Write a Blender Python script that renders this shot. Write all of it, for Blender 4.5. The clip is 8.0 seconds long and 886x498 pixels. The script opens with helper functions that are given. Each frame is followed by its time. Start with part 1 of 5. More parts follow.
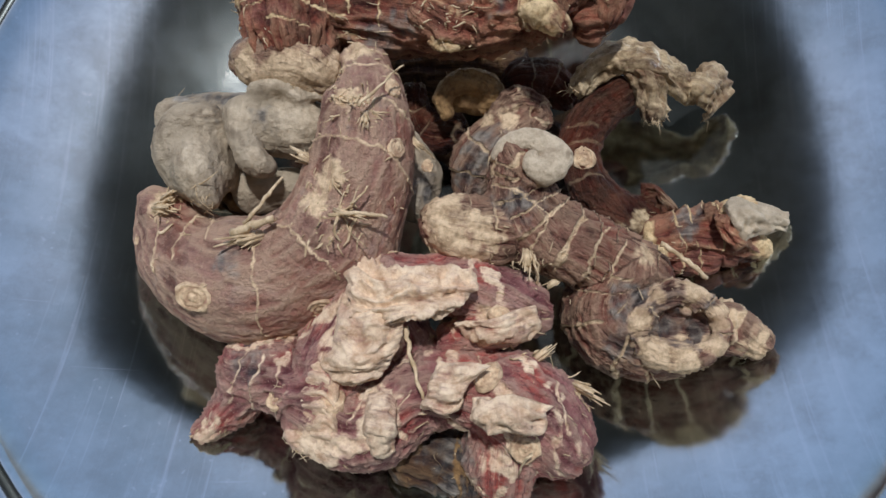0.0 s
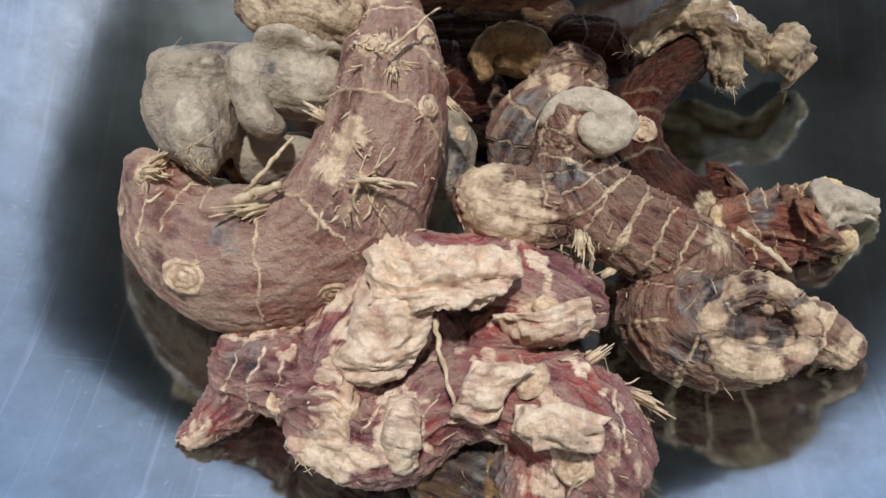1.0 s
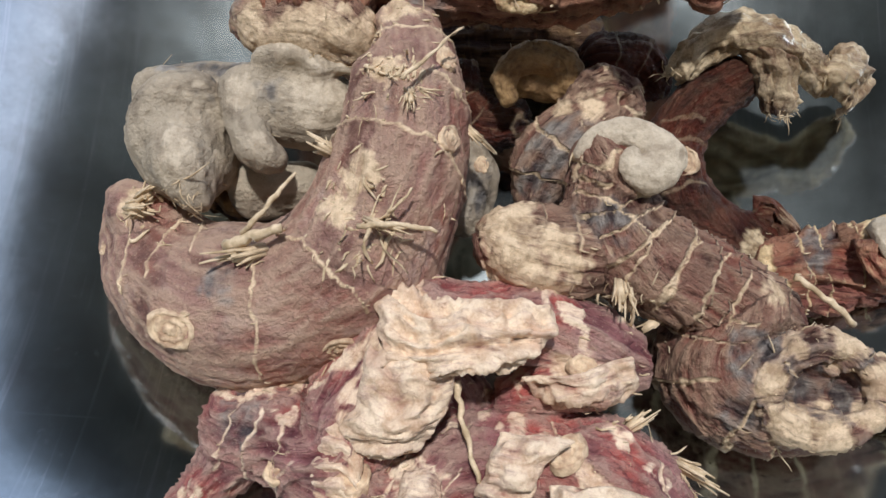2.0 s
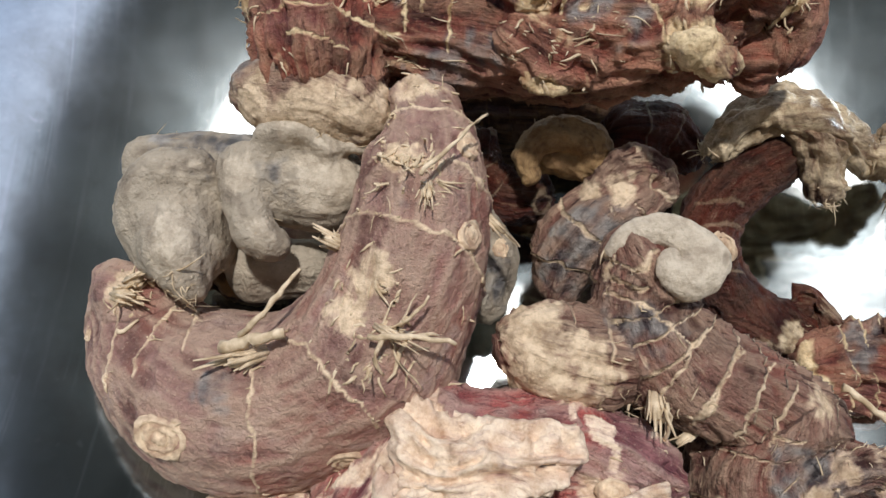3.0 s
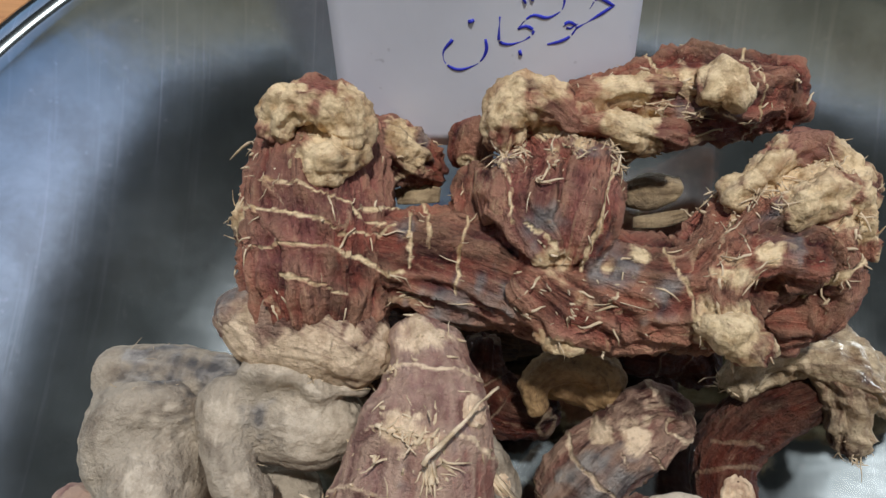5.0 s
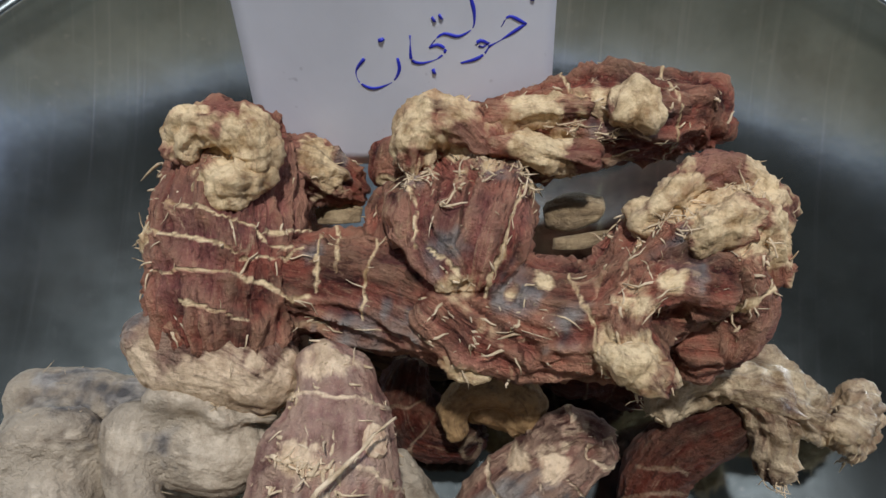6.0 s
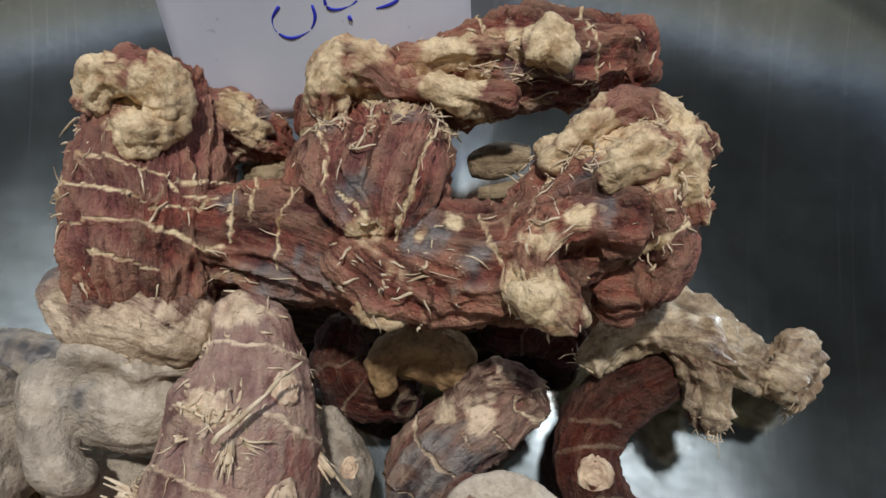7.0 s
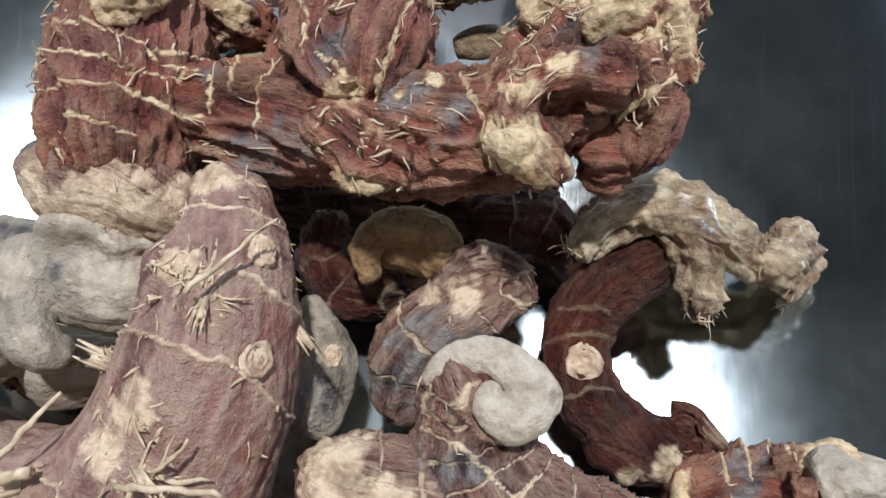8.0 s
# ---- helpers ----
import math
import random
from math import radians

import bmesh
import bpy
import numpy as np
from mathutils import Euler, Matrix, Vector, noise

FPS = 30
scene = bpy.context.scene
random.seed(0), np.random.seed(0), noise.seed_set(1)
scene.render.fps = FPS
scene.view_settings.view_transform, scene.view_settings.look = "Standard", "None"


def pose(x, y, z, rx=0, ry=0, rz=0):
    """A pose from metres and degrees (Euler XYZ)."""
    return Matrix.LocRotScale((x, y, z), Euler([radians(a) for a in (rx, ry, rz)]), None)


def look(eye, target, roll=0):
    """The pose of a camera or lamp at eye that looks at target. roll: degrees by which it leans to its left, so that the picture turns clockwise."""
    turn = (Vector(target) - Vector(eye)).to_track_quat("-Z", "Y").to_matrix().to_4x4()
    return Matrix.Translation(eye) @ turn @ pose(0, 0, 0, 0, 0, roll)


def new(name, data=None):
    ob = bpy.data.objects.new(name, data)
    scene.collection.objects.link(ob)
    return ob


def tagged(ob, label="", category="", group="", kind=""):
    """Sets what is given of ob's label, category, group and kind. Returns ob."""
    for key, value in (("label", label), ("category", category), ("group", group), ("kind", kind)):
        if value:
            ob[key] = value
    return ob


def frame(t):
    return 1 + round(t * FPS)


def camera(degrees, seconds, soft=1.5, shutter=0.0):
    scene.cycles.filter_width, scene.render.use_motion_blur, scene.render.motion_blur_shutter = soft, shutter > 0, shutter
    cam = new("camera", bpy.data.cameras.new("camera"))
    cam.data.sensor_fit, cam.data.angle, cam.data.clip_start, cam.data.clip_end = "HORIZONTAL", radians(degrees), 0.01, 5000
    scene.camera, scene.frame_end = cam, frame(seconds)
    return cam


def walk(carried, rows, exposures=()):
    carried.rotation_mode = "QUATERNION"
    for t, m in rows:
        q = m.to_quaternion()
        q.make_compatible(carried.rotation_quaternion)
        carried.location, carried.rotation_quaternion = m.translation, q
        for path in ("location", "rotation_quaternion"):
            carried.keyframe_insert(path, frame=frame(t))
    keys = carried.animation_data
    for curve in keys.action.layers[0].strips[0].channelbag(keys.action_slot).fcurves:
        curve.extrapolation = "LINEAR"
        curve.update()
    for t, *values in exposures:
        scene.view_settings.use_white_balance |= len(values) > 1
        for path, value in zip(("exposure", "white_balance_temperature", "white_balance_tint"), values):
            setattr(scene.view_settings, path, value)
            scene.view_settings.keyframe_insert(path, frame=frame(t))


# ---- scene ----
cam = camera(63.3, 8.0)
METRES, EYE, TILT, LEAN, TURN = 0.17, 0.204, -72.0, 3.0, 0.0
SIDE, BACK = 0.008, -0.083
ROWS = [
    (0.0, 0.0, 0.0, 0.0, -0.0, 0.0, 0.0),
    (0.5, -0.0122, 0.0726, -0.0197, 0.49, 0.18, -0.7),
    (1.0, -0.0395, 0.158, -0.0313, 0.28, 0.3, -1.58),
    (2.5, -0.0784, 0.2904, 0.066, -0.03, 0.45, -2.0),
    (3.0, -0.093, 0.3247, 0.1235, -0.24, 0.3, -2.66),
    (3.5, -0.0963, 0.3488, 0.2117, -0.37, 0.2, -2.88),
    (4.0, -0.133, 0.3699, 0.258, -1.1, 0.32, -3.67),
    (4.5, -0.1469, 0.3709, 0.3157, -2.12, 1.42, -4.72),
    (6.0, -0.04, 0.3954, 0.3852, -1.33, 1.26, -4.79),
    (6.5, 0.0125, 0.3993, 0.3893, -1.1, 1.32, -4.18),
    (7.0, 0.0493, 0.4071, 0.3419, -0.55, 1.28, -3.74),
    (7.5, 0.0673, 0.4194, 0.2789, -0.18, 1.35, -3.83),
    (8.0, 0.0825, 0.4251, 0.2227, 0.3, 1.73, -3.89),
]
walk(cam, [(t, pose(SIDE, BACK, EYE, TILT, LEAN, TURN) @ pose(METRES * x, METRES * y, METRES * z, 90 + pitch, roll, yaw)) for t, x, y, z, yaw, pitch, roll in ROWS],
     [(0.0, -0.05, 6000, 10), (1.2, 0.2, 6000, 10), (2.5, 0.28, 6000, 10), (4.5, 0.1, 6000, 10), (6.5, -0.05, 5900, 10), (7.5, 0.1, 5900, 10), (8.0, 0.38, 5600, 10)])

# ---- light ----
world = bpy.data.worlds.new("daylight")
scene.world = world
world.use_nodes = True
wt = world.node_tree
sky = wt.nodes.new("ShaderNodeTexSky")
sky.sky_type, sky.sun_disc = "NISHITA", False
SUN_ELEVATION, SUN_AZIMUTH = radians(80.5), radians(8)
sky.sun_elevation, sky.sun_rotation = SUN_ELEVATION, SUN_AZIMUTH
sky.air_density, sky.dust_density, sky.ozone_density = 1.1, 3.0, 1.0
wt.links.new(sky.outputs[0], wt.nodes["Background"].inputs[0])
wt.nodes["Background"].inputs[1].default_value = 0.15

sun = new("sun", bpy.data.lights.new("sun", "SUN"))
sun.data.energy, sun.data.angle, sun.data.color = 2.7, radians(3.2), (1.0, 0.99, 0.97)
sun_way = Vector((math.sin(SUN_AZIMUTH) * math.cos(SUN_ELEVATION), math.cos(SUN_AZIMUTH) * math.cos(SUN_ELEVATION), math.sin(SUN_ELEVATION)))
sun.matrix_world = look(sun_way * 5, (0, 0, 0))

# gap in the unseen overhead slab, lined up with the sun
SLAB_GAP = (-0.13, 0.37, 0.32, 0.84)


# ---- materials ----
class Shader:
    """A node material, its principled shader and short ways to add nodes."""

    def __init__(self, name, rough=0.8, metal=0.0):
        self.mat = bpy.data.materials.new(name)
        self.mat.use_nodes = True
        self.tree = self.mat.node_tree
        self.bsdf = self.tree.nodes["Principled BSDF"]
        self.bsdf.inputs["Roughness"].default_value = rough
        self.bsdf.inputs["Metallic"].default_value = metal

    def node(self, kind, **values):
        n = self.tree.nodes.new(kind)
        for key, value in values.items():
            n.inputs[key].default_value = value
        return n

    def link(self, a, b):
        self.tree.links.new(a, b)

    def coords(self, scale=(1, 1, 1)):
        c = self.tree.nodes.new("ShaderNodeTexCoord")
        m = self.node("ShaderNodeMapping", Scale=scale)
        self.link(c.outputs["Object"], m.inputs["Vector"])
        return m.outputs["Vector"]

    def noise(self, scale, detail=4.0, stretch=(1, 1, 1), rough=0.55):
        n = self.node("ShaderNodeTexNoise", Scale=scale, Detail=detail, Roughness=rough)
        self.link(self.coords(stretch), n.inputs["Vector"])
        return n.outputs["Fac"]

    def attribute(self, name):
        n = self.tree.nodes.new("ShaderNodeAttribute")
        n.attribute_name = name
        return n.outputs["Fac"]

    def ramp(self, fac, low, high, a=0.0, b=1.0):
        n = self.node("ShaderNodeMapRange", **{"From Min": low, "From Max": high, "To Min": a, "To Max": b})
        self.link(fac, n.inputs["Value"])
        return n.outputs["Result"]

    def mix(self, fac, a, b, blend="MIX"):
        n = self.tree.nodes.new("ShaderNodeMix")
        n.data_type, n.blend_type = "RGBA", blend
        for socket, value in ((n.inputs[0], fac), (n.inputs[6], a), (n.inputs[7], b)):
            if isinstance(value, bpy.types.NodeSocket):
                self.link(value, socket)
            elif isinstance(value, tuple):
                socket.default_value = (*value, 1)
            else:
                socket.default_value = value
        return n.outputs[2]

    def math(self, how, a, b):
        n = self.tree.nodes.new("ShaderNodeMath")
        n.operation = how
        for k, value in enumerate((a, b)):
            if isinstance(value, bpy.types.NodeSocket):
                self.link(value, n.inputs[k])
            else:
                n.inputs[k].default_value = value
        return n.outputs[0]

    def bump(self, height, distance, strength=1.0):
        n = self.node("ShaderNodeBump", Distance=distance, Strength=strength)
        self.link(height, n.inputs["Height"])
        self.link(n.outputs[0], self.bsdf.inputs["Normal"])

    def colour(self, out):
        self.link(out, self.bsdf.inputs["Base Color"])


PALE, PALE_DEEP = (0.80, 0.60, 0.38), (0.40, 0.27, 0.15)


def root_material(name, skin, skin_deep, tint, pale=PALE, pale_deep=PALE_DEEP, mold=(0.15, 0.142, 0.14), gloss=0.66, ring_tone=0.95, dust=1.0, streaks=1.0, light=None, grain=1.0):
    """Dried rhizome: wrinkled skin, pale fibrous flesh, cream node rings and grey mould, each by its own mask."""
    s = Shader(name, gloss)
    base = s.mix(s.ramp(s.noise(110, 6, (1, 1, 1), 0.65), 0.40, 0.58), skin_deep, skin)
    base = s.mix(s.ramp(s.noise(45, 3), 0.48, 0.62, 0, 0.85), base, tint)
    if light:
        base = s.mix(s.ramp(s.noise(85, 5, (1, 1, 1), 0.6), 0.52, 0.66, 0, 0.75), base, light)
    base = s.mix(s.ramp(s.noise(75, 4), 0.54, 0.68, 0, 0.6 * dust), base, s.mix(0.28, s.mix(0.5, skin, tint), pale))
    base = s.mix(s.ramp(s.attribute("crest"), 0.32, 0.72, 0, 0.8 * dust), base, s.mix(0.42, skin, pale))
    # wrinkle troughs sink to skin_deep: crease shade put into the colour
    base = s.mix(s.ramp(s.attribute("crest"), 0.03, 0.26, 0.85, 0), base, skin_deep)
    speck = s.ramp(s.noise(1400, 2), 0.6, 0.72, 0, 0.45 * dust)
    base = s.mix(speck, base, s.mix(0.6, skin, pale))
    flesh = s.mix(s.ramp(s.noise(260, 6, (1, 1, 1), 0.7), 0.33, 0.56), pale_deep, pale)
    flesh = s.mix(s.ramp(s.noise(1100, 3), 0.56, 0.7, 0, 0.5), flesh, pale_deep)
    flesh = s.mix(s.ramp(s.noise(60, 4), 0.55, 0.76, 0, 0.3), flesh, s.mix(0.4, pale_deep, skin))
    flow = s.tree.nodes.new("ShaderNodeAttribute")
    flow.attribute_name = "flow"
    streak = s.node("ShaderNodeTexNoise", Scale=1.25, Detail=5.0, Roughness=0.68)
    s.link(flow.outputs["Vector"], streak.inputs["Vector"])
    streak = streak.outputs["Fac"]
    base = s.mix(s.math("MULTIPLY", s.ramp(streak, 0.52, 0.66, 0, 0.75 * dust * streaks), s.ramp(s.noise(170, 3), 0.4, 0.6)), base, s.mix(0.45, skin, pale))
    base = s.mix(s.math("MULTIPLY", s.ramp(streak, 0.32, 0.47, 0.85 * streaks, 0), s.ramp(s.noise(140, 3), 0.34, 0.55)), base, skin_deep)
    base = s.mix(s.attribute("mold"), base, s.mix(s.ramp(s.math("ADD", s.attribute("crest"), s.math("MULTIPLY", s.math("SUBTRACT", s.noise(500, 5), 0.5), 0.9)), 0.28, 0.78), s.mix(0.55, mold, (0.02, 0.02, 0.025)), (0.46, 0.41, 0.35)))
    # fold troughs go red-brown, dirt and crease shade put into one colour
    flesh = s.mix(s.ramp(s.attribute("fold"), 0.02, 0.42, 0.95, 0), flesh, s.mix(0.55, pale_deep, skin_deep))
    flesh = s.mix(s.ramp(s.noise(120, 5), 0.54, 0.7, 0, 0.5), flesh, s.mix(0.4, pale_deep, skin))
    pale_fac = s.ramp(s.math("ADD", s.attribute("pale"), s.math("ADD", s.math("MULTIPLY", s.math("SUBTRACT", s.noise(650, 5, (1, 1, 1), 0.7), 0.5), 0.7), s.math("MULTIPLY", s.math("SUBTRACT", streak, 0.5), 1.9))), 0.2, 0.95, 0.0, 0.95)
    pale_fac = s.math("MAXIMUM", pale_fac, s.ramp(s.attribute("ring"), 0.42, 0.85, 0, ring_tone))
    base = s.mix(pale_fac, base, flesh)
    s.colour(base)
    s.bsdf.inputs["Specular IOR Level"].default_value = 0.3
    fine = s.math("ADD", s.noise(900, 5, (1, 1, 1), 0.7), s.math("ADD", s.noise(330, 6, (1, 1, 1), 0.7), s.math("MULTIPLY", streak, s.ramp(pale_fac, 0.0, 1.0, 1.0 * streaks, 0.12))))
    n = s.node("ShaderNodeBump", Distance=0.0017 * grain)
    s.link(s.ramp(pale_fac, 0.0, 1.0, 1.0, 0.5), n.inputs["Strength"])
    s.link(fine, n.inputs["Height"])
    s.link(n.outputs[0], s.bsdf.inputs["Normal"])
    return s.mat


def steel_material():
    """Worn stainless steel: fine scratches, smears and dull spots."""
    s = Shader("worn_steel", 0.2, 1.0)
    tone = s.mix(s.ramp(s.noise(16, 7, (1, 1, 1), 0.65), 0.36, 0.64), (0.38, 0.43, 0.42), (0.63, 0.68, 0.67))
    toned = s.mix(s.ramp(s.noise(500, 2), 0.66, 0.74, 0, 0.5), s.mix(s.ramp(s.noise(70, 7, (1, 1, 1), 0.65), 0.45, 0.66, 0, 0.5), tone, (0.36, 0.37, 0.345)), (0.65, 0.665, 0.65))
    brushed = s.ramp(s.noise(9, 4, (70, 1.2, 1), 0.7), 0.56, 0.68, 0, 0.4)
    scratch = s.ramp(s.noise(14, 2, (1.5, 40, 1)), 0.70, 0.76, 0, 0.35)
    s.colour(s.mix(scratch, s.mix(brushed, toned, (0.74, 0.76, 0.76)), (0.80, 0.82, 0.82)))
    rough = s.math("ADD", s.ramp(s.noise(22, 5), 0.3, 0.7, 0.06, 0.10), s.ramp(s.noise(9, 6), 0.5, 0.7, 0, 0.02))
    # the sides are duller than the floor, from scouring
    away = s.tree.nodes.new("ShaderNodeVectorMath")
    away.operation = "LENGTH"
    s.link(s.coords((1, 1, 0)), away.inputs[0])
    rough = s.math("ADD", rough, s.ramp(s.math("ADD", away.outputs["Value"], s.ramp(s.noise(25, 4), 0.3, 0.7, -0.008, 0.008)), 0.084, 0.108, 0.0, 0.05))
    s.link(rough, s.bsdf.inputs["Roughness"])
    lines = s.math("ADD", s.math("MULTIPLY", s.noise(160, 3, (9, 0.6, 1)), 0.25), s.noise(60, 2))
    lines = s.math("ADD", lines, s.math("MULTIPLY", s.noise(32, 4), 9.0))
    s.bump(lines, 0.0002, 0.05)
    return s.mat


def wood_material():
    s = Shader("table_wood", 0.5)
    grain = s.noise(30, 8, (1, 14, 1))
    s.colour(s.mix(s.ramp(grain, 0.3, 0.7), (0.42, 0.17, 0.05), (0.62, 0.30, 0.10)))
    s.bump(grain, 0.0004, 0.4)
    return s.mat


def plaster_material():
    s = Shader("old_plaster", 0.9)
    s.colour(s.mix(s.ramp(s.noise(2.5, 7), 0.35, 0.65), (0.42, 0.35, 0.22), (0.70, 0.60, 0.40)))
    s.bump(s.noise(60, 6), 0.004, 0.5)
    return s.mat


def soil_material():
    s = Shader("yard_floor", 0.9)
    s.colour(s.mix(s.ramp(s.noise(3, 7), 0.35, 0.65), (0.16, 0.14, 0.11), (0.26, 0.23, 0.19)))
    s.bump(s.noise(40, 6), 0.006, 0.5)
    return s.mat


def paper_material():
    s = Shader("white_paper", 0.75)
    tone = s.mix(s.ramp(s.noise(25, 5), 0.35, 0.7), (0.60, 0.60, 0.63), (0.70, 0.70, 0.73))
    s.colour(s.mix(s.ramp(s.noise(260, 2), 0.70, 0.76, 0, 0.6), tone, (0.30, 0.28, 0.30)))
    s.bump(s.noise(200, 4), 0.0002, 0.4)
    return s.mat


def plain_material(name, a, b, rough=0.8, scale=300):
    s = Shader(name, rough)
    s.colour(s.mix(s.ramp(s.noise(scale, 4), 0.35, 0.65), a, b))
    s.bump(s.noise(scale * 3, 3), 0.0003, 0.5)
    return s.mat


STEEL, WOOD, PLASTER, SOIL, PAPER = steel_material(), wood_material(), plaster_material(), soil_material(), paper_material()
OVERHEAD = plain_material("overhead_slab", (0.06, 0.07, 0.08), (0.16, 0.18, 0.20), 0.85, 3)
LOW_WALL = plain_material("low_wall_plaster", (0.16, 0.15, 0.13), (0.26, 0.245, 0.22), 0.9, 3)
INK = plain_material("blue_ink", (0.02, 0.025, 0.40), (0.03, 0.04, 0.52), 0.5)
FIBRE = plain_material("pale_fibre", (0.44, 0.31, 0.17), (0.76, 0.59, 0.38), 0.85, 420)
SCAR = plain_material("bud_scar", (0.40, 0.25, 0.15), (0.76, 0.57, 0.36), 0.85, 520)
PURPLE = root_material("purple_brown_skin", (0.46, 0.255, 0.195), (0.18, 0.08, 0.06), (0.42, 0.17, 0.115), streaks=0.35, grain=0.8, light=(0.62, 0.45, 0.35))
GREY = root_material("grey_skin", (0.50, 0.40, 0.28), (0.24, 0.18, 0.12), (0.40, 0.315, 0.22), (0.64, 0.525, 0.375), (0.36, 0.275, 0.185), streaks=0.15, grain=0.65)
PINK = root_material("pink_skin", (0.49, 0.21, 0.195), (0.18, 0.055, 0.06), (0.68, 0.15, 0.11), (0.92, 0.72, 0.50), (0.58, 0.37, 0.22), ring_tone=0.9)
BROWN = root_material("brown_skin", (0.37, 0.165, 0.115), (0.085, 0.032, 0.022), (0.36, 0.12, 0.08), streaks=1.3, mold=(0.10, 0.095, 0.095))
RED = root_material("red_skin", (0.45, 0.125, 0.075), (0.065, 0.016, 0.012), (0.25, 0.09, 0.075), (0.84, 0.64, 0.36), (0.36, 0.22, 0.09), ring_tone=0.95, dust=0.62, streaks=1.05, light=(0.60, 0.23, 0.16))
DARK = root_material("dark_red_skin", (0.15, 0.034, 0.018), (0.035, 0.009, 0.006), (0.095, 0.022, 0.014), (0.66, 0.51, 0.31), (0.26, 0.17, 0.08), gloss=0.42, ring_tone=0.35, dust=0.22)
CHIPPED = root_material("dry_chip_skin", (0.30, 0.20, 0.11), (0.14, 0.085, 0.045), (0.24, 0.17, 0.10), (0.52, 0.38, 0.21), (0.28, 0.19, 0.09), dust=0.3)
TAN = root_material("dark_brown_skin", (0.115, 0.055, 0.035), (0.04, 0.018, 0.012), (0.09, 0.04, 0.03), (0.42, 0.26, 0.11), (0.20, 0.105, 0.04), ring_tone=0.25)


# ---- sculpting ----
def vnoise(p, seed=0):
    """Smooth noise from 0 to 1 at the points p."""
    i = np.floor(p).astype(np.int64)
    f = p - i
    f = f * f * (3 - 2 * f)
    total = np.zeros(len(p))
    for dx in (0, 1):
        for dy in (0, 1):
            for dz in (0, 1):
                n = (i[:, 0] + dx) * 374761393 + (i[:, 1] + dy) * 668265263 + (i[:, 2] + dz) * 2147483647 + seed * 974711
                n = (n ^ (n >> 13)) * 1274126177
                n = ((n ^ (n >> 16)) & 0xFFFF) / 65535.0
                total += n * (f[:, 0] if dx else 1 - f[:, 0]) * (f[:, 1] if dy else 1 - f[:, 1]) * (f[:, 2] if dz else 1 - f[:, 2])
    return total


def fnoise(p, seed=0, octaves=3):
    return sum(vnoise(p * 2 ** k, seed + k) * 0.5 ** k for k in range(octaves)) / sum(0.5 ** k for k in range(octaves))


def ridged(p, seed=0):
    return 1 - np.abs(2 * vnoise(p, seed) - 1)


def spline(chain, step=2.0):
    """A smooth run of points and radii through the nodes of a limb."""
    c = np.array(chain, float)
    if len(c) == 1:
        return np.array([c[0], c[0] + (0.01, 0, 0, 0)])
    ext = np.vstack([2 * c[0] - c[1], c, 2 * c[-1] - c[-2]])
    out = []
    for k in range(len(c) - 1):
        a, b, d, e = ext[k:k + 4]
        n = max(2, int(np.linalg.norm(d[:3] - b[:3]) / step))
        for u in np.arange(n) / n:
            out.append(0.5 * (2 * b + (d - a) * u + (2 * a - 5 * b + 4 * d - e) * u * u + (3 * b - a - 3 * d + e) * u ** 3))
    out.append(c[-1])
    return np.array(out)


def distance(p, a, b, ra, rb):
    ab = b - a
    t = np.clip(((p - a) @ ab) / max(ab @ ab, 1e-9), 0, 1)
    return np.linalg.norm(p - a - t[..., None] * ab, axis=-1) - (ra + (rb - ra) * t), t


def surface(field, low, h):
    """Surface nets: vertices and quads of the zero level of a grid of distances."""
    inside = field < 0
    cell = np.zeros(tuple(n - 1 for n in field.shape), np.int8)
    corners = [(x, y, z) for x in (0, 1) for y in (0, 1) for z in (0, 1)]
    nx, ny, nz = cell.shape
    for x, y, z in corners:
        cell += inside[x:x + nx, y:y + ny, z:z + nz]
    active = np.argwhere((cell > 0) & (cell < 8))
    number = -np.ones(cell.shape, np.int64)
    number[tuple(active.T)] = np.arange(len(active))
    total, count = np.zeros((len(active), 3)), np.zeros(len(active))
    for c in corners:
        for axis in range(3):
            if c[axis] == 0:
                d = list(c)
                d[axis] = 1
                va = field[tuple((active + c).T)]
                vb = field[tuple((active + d).T)]
                hit = (va < 0) != (vb < 0)
                t = np.where(hit, va / np.where(hit, va - vb, 1), 0)
                place = np.array(c, float)[None, :].repeat(len(active), 0)
                place[:, axis] = t
                total += place * hit[:, None]
                count += hit
    verts = low + h * (active + total / count[:, None])
    quads = []
    for axis in range(3):
        u, v = (axis + 1) % 3, (axis + 2) % 3
        shift = [slice(None)] * 3
        shift[axis] = slice(1, None)
        back = [slice(None)] * 3
        back[axis] = slice(None, -1)
        cross = np.argwhere(inside[tuple(back)] != inside[tuple(shift)])
        cross = cross[(cross[:, u] > 0) & (cross[:, v] > 0) & (cross[:, u] < field.shape[u] - 1) & (cross[:, v] < field.shape[v] - 1)]
        q = []
        for du, dv in ((1, 1), (0, 1), (0, 0), (1, 0)):
            c = cross.copy()
            c[:, u] -= du
            c[:, v] -= dv
            q.append(number[tuple(c.T)])
        q = np.stack(q, 1)
        first = inside[tuple(cross.T)]
        quads.append(np.where(first[:, None], q, q[:, ::-1]))
    return verts, np.vstack(quads)


def normals(verts, quads):
    n = np.cross(verts[quads[:, 2]] - verts[quads[:, 0]], verts[quads[:, 3]] - verts[quads[:, 1]])
    out = np.zeros_like(verts)
    for k in range(4):
        np.add.at(out, quads[:, k], n)
    return out / np.maximum(np.linalg.norm(out, axis=1, keepdims=True), 1e-12)


